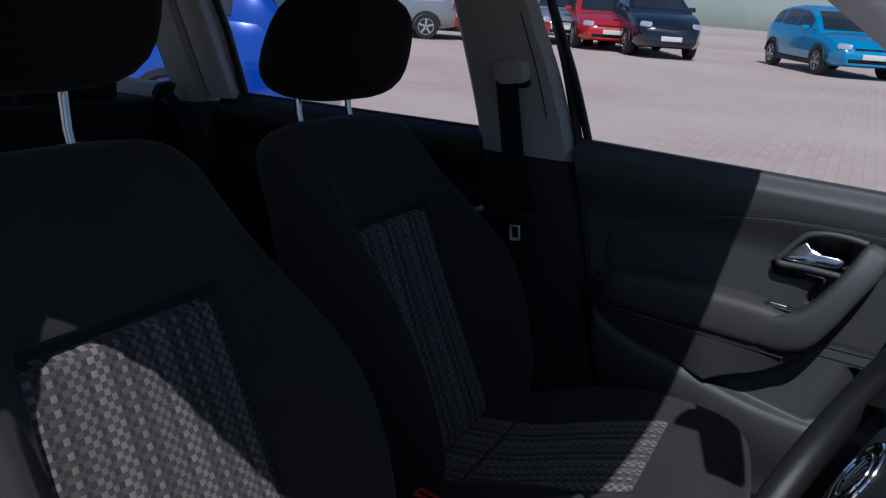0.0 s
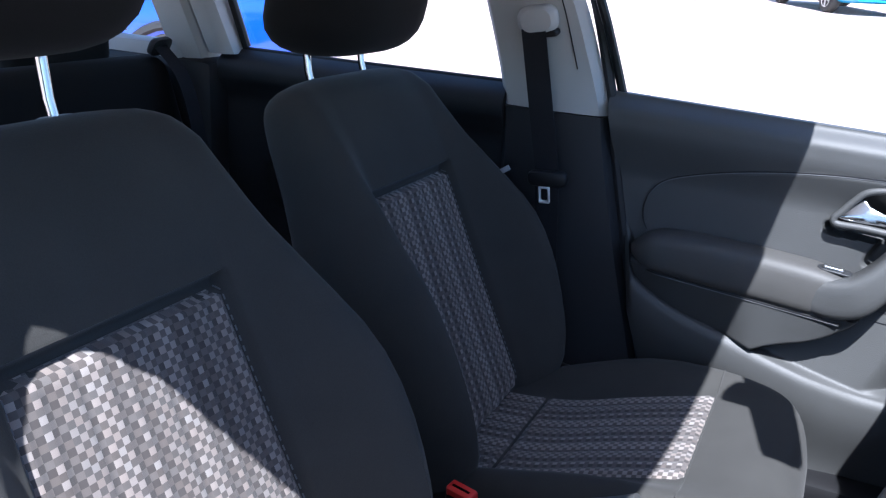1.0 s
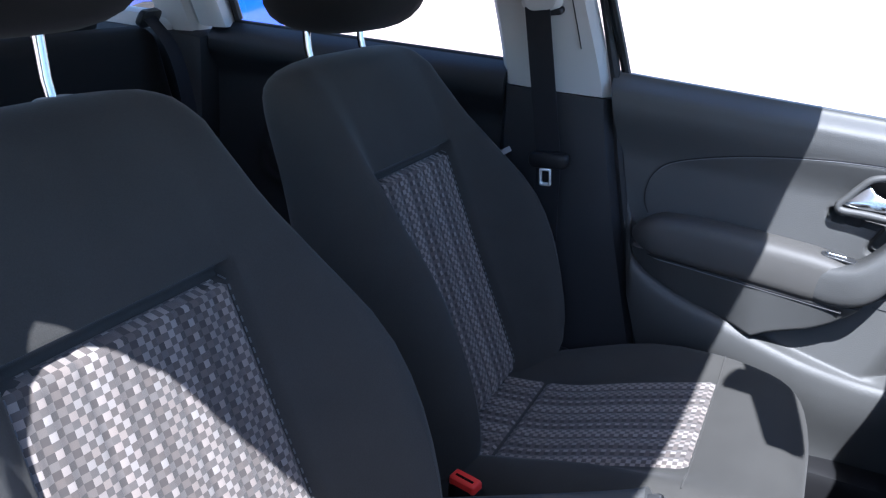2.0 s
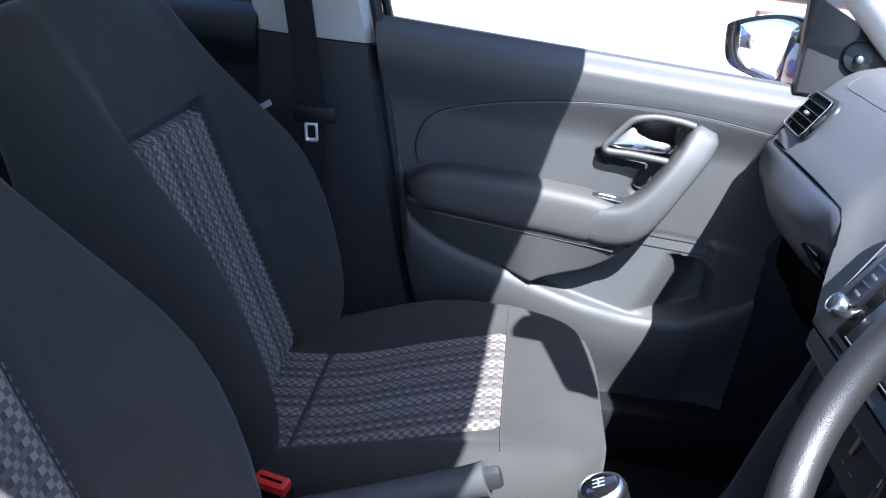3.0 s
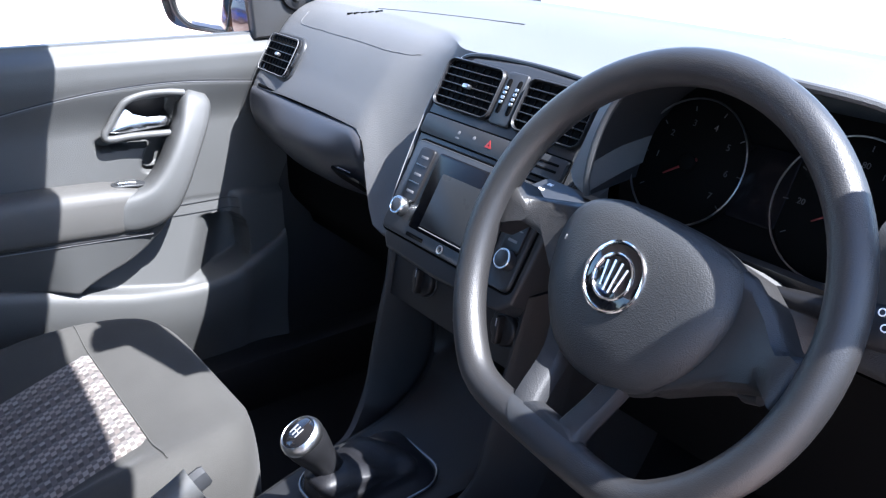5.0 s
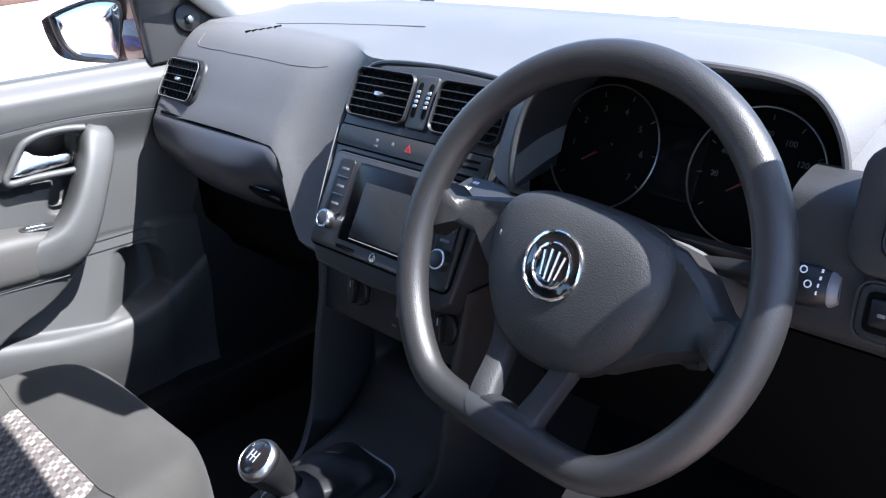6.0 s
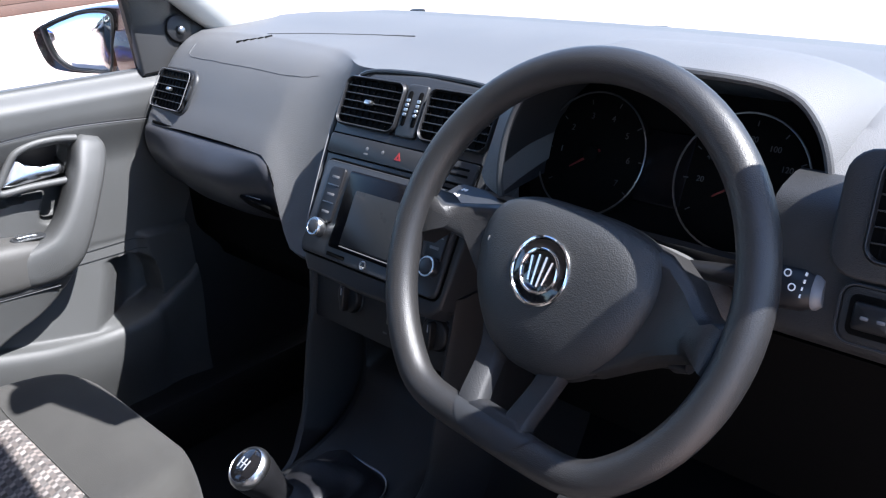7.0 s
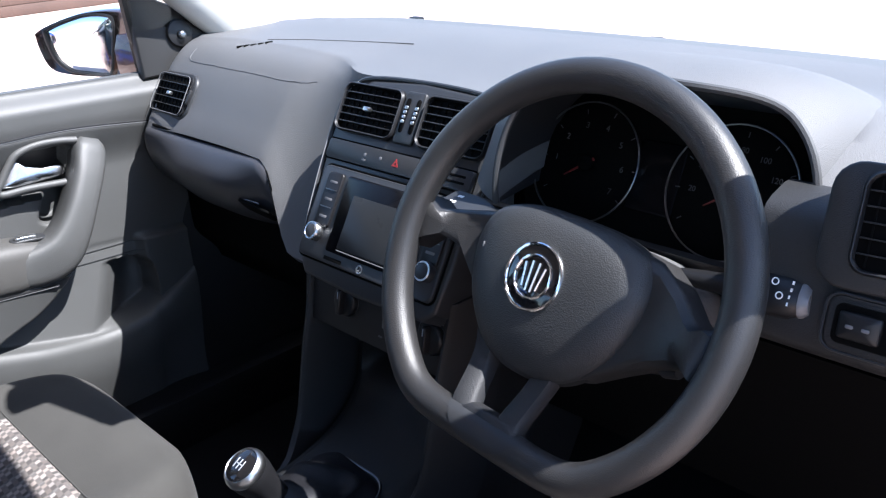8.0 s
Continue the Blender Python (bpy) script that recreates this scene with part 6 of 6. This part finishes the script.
for t in (-1, 1):
    # side cheeks that run down from the stack to the gear panel
    edge = spline([(0.012 + t * w, y, z) for w, y, z in ((0.140, 0.098, 0.86), (0.136, 0.082, 0.80), (0.134, 0.064, 0.74), (0.132, 0.048, 0.68), (0.129, 0.034, 0.63), (0.122, 0.014, 0.598), (0.108, -0.012, 0.578), (0.096, -0.045, 0.572), (0.090, -0.090, 0.572))], 40)
    cheek = bmesh.new()
    loft(cheek, [[p + Vector((-t * 0.007, 0.006, 0.002)), p + Vector((-t * 0.004, 0, 0)), p + Vector((0, 0, 0)), p + Vector((t * 0.004, 0.008, 0)), p + Vector((t * 0.006, 0.11, -0.10 * (i / 39))), p + Vector((-t * 0.004, 0.11, -0.10 * (i / 39)))] for i, p in enumerate(edge)])
    # Cheek coloured dark in place of the shade beside the console.
    part("console_cheek", cheek, M_SHADED_TRIM, con, "side cheek of the console, darkened for the shade", 50)
gm = axes((0.031, -0.052, 0.597), (1, 0, 0), (0, 1, 0.09))
ringo = round_rect(0.132, 0.158, 0.038, 7)
part("gaiter_ring", tube(bmesh.new(), [gm @ Vector((p[0], p[1], 0.004)) for p in ringo], 0.0018, 8, closed=True), M_DARKMETAL, con, "thin dark gaiter ring")

gear = thing("gear_lever", (0.01, -0.06, 0.595), "gear lever with a chrome-ringed knob and black gaiter", "gear lever")
K = Vector((0.053, -0.145, 0.7065))
bm = bmesh.new()
rings = []
throat = K - Vector((-0.20, -0.48, 0.86)).normalized() * 0.050
base = gm @ Vector((0, 0, 0.002))
for k in span(0, 1, 22):
    # a slack bag: steep sides, folds that gather towards the lever
    lean = smooth(0.10, 1.0, k)
    c = Vector((base.x + (throat.x - base.x) * lean, base.y + (throat.y - base.y) * lean, base.z + (throat.z - base.z) * k ** 0.8))
    swell = math.sin(math.pi * min(1.0, k * 1.02)) ** 0.8
    rr = []
    outline = round_rect(0.126, 0.152, 0.038, 7)
    for q, p in enumerate(outline):
        a = math.atan2(p[1], p[0])
        crease = 1 - 2 * abs(math.sin(1.5 * a + 2.6 * k + 0.5 * math.sin(3 * a)))
        ply = 1 - 2 * abs(math.sin(7.5 * k + 0.9 * math.sin(2 * a + 0.7)))
        f = 0.20 + 0.80 * (1 - k ** 1.15) ** 0.75
        f *= 1 + swell * (0.050 * (crease - 0.5) + 0.075 * (ply - 0.4))
        rr.append(c + gm.to_3x3() @ Vector((p[0] * f, p[1] * f, 0.004 * swell * ply)))
    rings.append(rr)
part("gaiter", loft(bm, rings), M_BOOT, gear, "creased black gaiter", 75)
ax = Vector((-0.20, -0.48, 0.86)).normalized()
km = axes(K, (1, 0, 0), ax.cross(Vector((1, 0, 0))))
prof = [(-0.066, 0.0180), (-0.055, 0.0168), (-0.036, 0.0178), (-0.018, 0.0215), (-0.004, 0.0240), (0.006, 0.0247), (0.012, 0.0240)]
part("knob", loft(bmesh.new(), [[km @ Vector((r * math.cos(a), r * math.sin(a) * 1.05, h)) for a in (2 * math.pi * q / 26 for q in range(26))] for h, r in prof]), M_BLACK, gear, "satin black knob")
part("knob_ring", loft(bmesh.new(), [[km @ Vector((r * math.cos(a), 1.05 * r * math.sin(a), h)) for a in (2 * math.pi * q / 36 for q in range(36))] for r, h in ((0.0243, 0.007), (0.0252, 0.010), (0.0248, 0.014), (0.0232, 0.0182), (0.0206, 0.0205), (0.0198, 0.0195))], True, False), M_SATIN, gear, "satin silver knob ring")
part("knob_cap", slab(disc(0.0203, 26), km @ Matrix.Translation((0, 0, 0.018)), 0.0025, 0.001, 0.003), M_GLOSS, gear)
for x, y, w, h in ((-0.006, 0, 0.0012, 0.013), (0, 0, 0.0012, 0.013), (0.006, 0, 0.0012, 0.013), (0.0, 0, 0.0132, 0.0012)):
    part("shift_mark", slab(round_rect(w, h, 0.0004, 3, x, y), km @ Matrix.Translation((0, 0, 0.0235)), 0.0005, 0.0001), M_GREYINK, gear)
part("lever_collar", tube(bmesh.new(), [K - ax * 0.078, K - ax * 0.068], [0.019, 0.021], 16), M_STACK, gear)

hbk = thing("handbrake", (0.025, -0.45, 0.53), "raised handbrake lever with a grey push button", "handbrake")
hp = spline([(0.015, -0.62, 0.530), (0.018, -0.52, 0.575), (0.020, -0.40, 0.628), (0.021, -0.30, 0.672), (0.021, -0.268, 0.686)], 24)
part("grip", tube(bmesh.new(), hp, [0.022 - 0.003 * math.sin(math.pi * k) for k in span(0, 1, 24)], 14, flat=0.8, up=(1, 0, 0)), M_DOOR, hbk, "dark plastic handbrake grip")
bd = (hp[-1] - hp[-4]).normalized()
part("button", tube(bmesh.new(), [hp[-1] - bd * 0.006, hp[-1] + bd * 0.012, hp[-1] + bd * 0.016], [0.0140, 0.0140, 0.0118], 8, flat=0.75, up=(1, 0, 0)), M_STACK, hbk, "dark push button")
part("boot", loft(bmesh.new(), [[Vector((0.012 + p[0] * f, -0.60 + p[1] * f + 0.0 * h, 0.522 + h)) for p in round_rect(0.085, 0.20, 0.03, 6)] for f, h in ((1, 0), (0.85, 0.012), (0.6, 0.03), (0.4, 0.045))]), M_BOOT, hbk)

for x, y, nm in ((-0.055, -0.520, "red-topped black seat belt buckle beside the passenger seat"), (0.085, -0.50, "red-topped black seat belt buckle beside the driver's seat")):
    bk = thing("belt_buckle", (x, y, 0.50), nm, "belt buckle", "front belt buckles")
    bmx = axes((x, y, 0.545), (0.25, 1, 0.0), (0.15 if x < 0 else -0.15, 0, 1))
    part("stalk_strap", slab(round_rect(0.030, 0.10, 0.006, 4, 0, -0.07), bmx, 0.006, 0.002), M_BLACK, bk)
    part("buckle_body", slab(round_rect(0.048, 0.060, 0.010, 5, 0, 0.005), bmx @ Matrix.Translation((0, 0, -0.008)), 0.022, 0.006), M_BLACK, bk)
    part("release_button", slab(round_rect(0.044, 0.018, 0.004, 4, 0, 0.034), bmx @ Matrix.Translation((0, 0, -0.006)), 0.019, 0.004), M_RED, bk, "red release button")
    part("tongue_slot", slab(round_rect(0.030, 0.004, 0.001, 3, 0, 0.0), bmx @ Matrix.Translation((0, 0.0425, 0.004)) @ Matrix.Rotation(radians(-90), 4, "X"), 0.0012, 0.0003), M_VOID, bk)

# interior mirror under the header, which shades the passenger cushion
im = thing("interior_mirror", (0.0, 0.03, 1.36), "black interior mirror behind the windscreen", "mirror")
imm = axes((-0.005, 0.005, 1.325), (1, 0.25, 0), (0, 0.15, 1))
part("mirror_shell", slab(round_rect(0.250, 0.105, 0.040, 7), imm @ Matrix.Rotation(math.pi, 4, "Y"), 0.075, 0.03), M_BLACK, im)
part("mirror_glass", slab(round_rect(0.230, 0.082, 0.030, 7), imm, 0.002, 0.0005), M_MIRROR, im)
part("mirror_stem", tube(bmesh.new(), [(-0.01, 0.035, 1.33), (-0.01, 0.025, 1.375), (-0.01, -0.01, 1.405)], [0.022, 0.030, 0.034], 12), M_BLACK, im)

# ---- parked cars ----
def paint(name, col):
    return surface(name, col, 0.22, 0.15, bump=0, coat=1.0, var=0.05)


M_TINT = surface("dark_glazing", (0.02, 0.024, 0.028), 0.06, bump=0, coat=0.6)
M_TYRE = surface("tyre", (0.018, 0.018, 0.018), 0.85, bump=0.2)
M_ALLOY = surface("alloy", (0.60, 0.61, 0.62), 0.3, 0.8, bump=0)
M_LAMP = surface("headlamp", (0.55, 0.57, 0.60), 0.12, 0.3, bump=0, coat=0.8)
M_TAIL = surface("tail_lamp", (0.35, 0.01, 0.01), 0.15, bump=0, coat=0.8)
M_PLATE = surface("number_plate", (0.75, 0.75, 0.70), 0.5, bump=0)


def car_half(k, tall):
    """Half-width, sill, waist and roof heights along a car, k from tail (0) to nose (1)."""
    hw = curve_table([(0, 0.70), (0.05, 0.80), (0.2, 0.85), (0.6, 0.86), (0.85, 0.83), (0.95, 0.76), (1, 0.62)], k)
    waist = curve_table([(0, 0.86), (0.06, 0.98), (0.3, 0.97), (0.66, 0.93), (0.75, 0.90), (0.9, 0.78), (0.97, 0.66), (1, 0.56)], k) * tall
    sill = curve_table([(0, 0.34), (0.1, 0.26), (0.9, 0.24), (1, 0.30)], k)
    roof = curve_table([(0.02, 0.98), (0.06, 1.18), (0.14, 1.38), (0.28, 1.46), (0.45, 1.46), (0.56, 1.36), (0.66, 1.14), (0.745, 0.93)], k) * tall
    return hw, sill, waist, roof


def parked_car(m, colour, label, length=4.0, tall=1.0):
    car = thing("parked_car", m.translation, label, "car", "parked cars")
    L = length

    def at(x, k, z):
        return m @ Vector((x, (k - 0.5) * L, z))

    rings = []
    for k in span(0, 1, 34):
        hw, sill, waist, roof = car_half(k, tall)
        rings.append([at(s * x, k, z) for s, x, z in ((-1, hw * 0.86, sill), (-1, hw * 0.98, sill + 0.10), (-1, hw, sill + 0.30), (-1, hw * 0.985, waist - 0.08), (-1, hw * 0.93, waist), (-1, hw * 0.5, waist + 0.03), (0, 0, waist + 0.04), (1, hw * 0.5, waist + 0.03), (1, hw * 0.93, waist), (1, hw * 0.985, waist - 0.08), (1, hw, sill + 0.30), (1, hw * 0.98, sill + 0.10), (1, hw * 0.86, sill))])
    body = part("body", loft(bmesh.new(), rings), colour, car, "", 50)
    ks = span(0.025, 0.745, 30)
    rings = []
    for k in ks:
        hw, sill, waist, roof = car_half(k, tall)
        top = max(roof, waist + 0.005)
        f = (top - waist) / (0.5 * tall)
        x0, x1 = hw * 0.93, hw * (0.93 - 0.26 * f)
        rings.append([at(s * x, k, z) for s, x, z in ((-1, x0, waist - 0.03), (-1, x0, waist), (-1, x0 * 0.4 + x1 * 0.6, waist + (top - waist) * 0.6), (-1, x1, top - 0.05 * f), (-1, x1 * 0.8, top), (0, 0, top + 0.02 * f), (1, x1 * 0.8, top), (1, x1, top - 0.05 * f), (1, x0 * 0.4 + x1 * 0.6, waist + (top - waist) * 0.6), (1, x0, waist), (1, x0, waist - 0.03))])
    part("cabin", loft(bmesh.new(), rings), colour, car, "", 50)

    def glass(s, k0, k1, name):
        def f(k, v):
            hw, sill, waist, roof = car_half(k, tall)
            fr = (roof - waist) / (0.5 * tall)
            v2 = 0.10 + 0.72 * v
            x0, x1 = hw * 0.93, hw * (0.93 - 0.26 * fr)
            return at(s * (x0 + (x1 - x0) * v2 + 0.008), k, waist + (roof - waist) * v2)
        part(name, grid(f, span(k0, k1, 10), span(0, 1, 4)), M_TINT, car, "dark side window")

    for s in (-1, 1):
        glass(s, 0.44, 0.63, "side_window")
        glass(s, 0.24, 0.425, "side_window")
        glass(s, 0.10, 0.215, "side_window")

    def screen(k0, k1, name):
        def f(x, k):
            hw, sill, waist, roof = car_half(k, tall)
            fr = (roof - waist) / (0.5 * tall)
            return at(x * hw * (0.93 - 0.26 * fr) * 0.84, k, roof + 0.006 + 0.02 * fr * (1 - abs(x)))
        part(name, grid(f, span(-1, 1, 7), span(k0, k1, 6)), M_TINT, car)

    screen(0.565, 0.725, "windscreen")
    screen(0.035, 0.11, "rear_window")
    for s in (-1, 1):
        for k in (0.18, 0.80):
            wx, wz = s * 0.76, 0.31
            c = Vector((wx, (k - 0.5) * L, wz))
            rot = Matrix.Rotation(radians(90), 4, "Y")
            bmw = bmesh.new()
            prof = ((-0.10, 0.19), (-0.10, 0.29), (-0.07, 0.31), (0.07, 0.31), (0.10, 0.29), (0.10, 0.19))
            loft(bmw, [[m @ (c + Vector((h, r * math.cos(a), r * math.sin(a)))) for a in (2 * math.pi * q / 28 for q in range(28))] for h, r in prof])
            wh = part("wheel", bmw, M_TYRE, car, "black tyre on an alloy wheel")
            bmr = bmesh.new()
            fm = m @ Matrix.Translation(c + Vector((s * 0.095, 0, 0))) @ Matrix.Rotation(s * radians(90), 4, "Y")
            loft(bmr, [[fm @ Vector((r * math.cos(a), r * math.sin(a), h)) for a in (2 * math.pi * q / 24 for q in range(24))] for r, h in ((0.20, 0.0), (0.20, 0.012), (0.185, 0.012), (0.18, -0.02))], True, False)
            for q in range(5):
                a = 2 * math.pi * q / 5
                mm = fm @ Matrix.Rotation(a, 4, "Z") @ Matrix.Translation((0.10, 0, 0.004))
                g0 = len(bmr.verts)
                rbx = bmesh.ops.create_cube(bmr, size=1.0)
                bmesh.ops.transform(bmr, matrix=mm @ Matrix.Diagonal((0.18, 0.052, 0.016, 1)), verts=rbx["verts"])
            part("rim", bmr, M_ALLOY, wh, "five-spoke alloy rim")
            arch = [at(s * (car_half(k, tall)[0] + 0.004), k + 0.35 * math.cos(a) / L, wz + 0.35 * math.sin(a)) for a in span(0.1, math.pi - 0.1, 16)]
            part("wheel_arch", tube(bmesh.new(), arch, 0.03, 6), M_RUBBER, car)
        part("headlamp", slab(round_rect(0.30, 0.13, 0.05, 5), m @ axes((s * 0.60, 0.475 * L, 0.66 * tall), (1, -s * 0.75, 0.05), (0, -0.45, 1)) @ Matrix.Rotation(math.pi, 4, "Y"), 0.03, 0.01), M_LAMP, car)
        part("tail_lamp", slab(round_rect(0.20, 0.20, 0.05, 5), m @ axes((s * 0.64, -0.493 * L, 0.80 * tall), (1, s * 0.55, 0), (0, 0.12, 1)), 0.025, 0.01), M_TAIL, car)
        part("wing_mirror", box(m @ Vector((s * 0.93, 0.145 * L, 0.98 * tall)), (0.17, 0.10, 0.12), 0.03, m.to_3x3()), colour, car)
        part("sill_strip", box(m @ Vector((s * 0.835, 0, 0.26)), (0.05, 0.50 * L, 0.10), 0.02, m.to_3x3()), M_RUBBER, car)
    part("grille", box(m @ Vector((0, 0.489 * L, 0.60 * tall)), (0.80, 0.06, 0.10), 0.02, m.to_3x3()), M_BLACK, car)
    part("air_intake", box(m @ Vector((0, 0.488 * L, 0.38)), (1.10, 0.10, 0.13), 0.03, m.to_3x3()), M_BLACK, car)
    part("front_plate", box(m @ Vector((0, 0.512 * L, 0.48)), (0.50, 0.02, 0.11), 0.005, m.to_3x3()), M_PLATE, car)
    part("rear_plate", box(m @ Vector((0, -0.505 * L, 0.62)), (0.50, 0.02, 0.11), 0.005, m.to_3x3()), M_PLATE, car)
    return car


P_BLUE = paint("blue_paint", (0.012, 0.065, 0.42))
P_RED = paint("red_paint", (0.52, 0.015, 0.02))
P_SILVER = paint("silver_paint", (0.24, 0.25, 0.26))
P_GREY = paint("grey_paint", (0.20, 0.22, 0.25))
P_BLACK = paint("navy_paint", (0.008, 0.010, 0.020))
P_CYAN = paint("bright_blue_paint", (0.02, 0.28, 0.55))
P_WHITE = paint("white_paint", (0.75, 0.75, 0.75))


def on_yard(x, y, turn):
    """A pose on the paving, leaning with its slope."""
    lean = Matrix.Rotation(math.atan(0.025), 4, "Y") if x < -1.2 else Matrix()
    return Matrix.Translation((x, y, ground_z(x))) @ lean @ Matrix.Rotation(radians(turn), 4, "Z")


parked_car(on_yard(-3.55, -5.42, 200), P_BLUE, "glossy blue hatchback parked close beside", 4.1)
parked_car(on_yard(-19.0, -11.6, 205), P_SILVER, "silver hatchback in the far row")
parked_car(on_yard(-20.6, -9.6, 20), P_RED, "bright red hatchback in the far row")
parked_car(on_yard(-24.5, -11.3, 20), P_CYAN, "bright blue hatchback in the far row")
parked_car(on_yard(-23.4, -8.3, -62), P_GREY, "grey hatchback in the far row")
parked_car(on_yard(-22.8, -6.9, -62), P_RED, "red hatchback in the far row")
parked_car(on_yard(-22.2, -5.4, -62), P_BLACK, "dark navy tall estate car in the far row", 4.7, 1.18)
parked_car(on_yard(-21.5, -0.9, -62), P_CYAN, "bright blue hatchback in the far row")
parked_car(on_yard(-14.2, 4.2, 0), P_WHITE, "white hatchback parked across the yard")
parked_car(on_yard(-8.5, -15.0, 70), P_BLACK, "dark navy hatchback parked behind")

# low planter edging across the yard
M_SLEEPER = surface("brown_timber", (0.085, 0.050, 0.038), 0.8, grain=60, bump=0.5, var=0.3, big=3.0)
edging = thing("planter_edging", (-9.4, 5.1, ground_z(-9.42)), "low dark brown timber planter edging on the paving", "edging")
for k in range(2):
    for q in range(3):
        part("timber", box((-9.42, 2.30 + 1.9 * q + 0.95, ground_z(-9.42) + 0.058 + 0.116 * k), (0.20, 1.89, 0.113), 0.008), M_SLEEPER, edging)
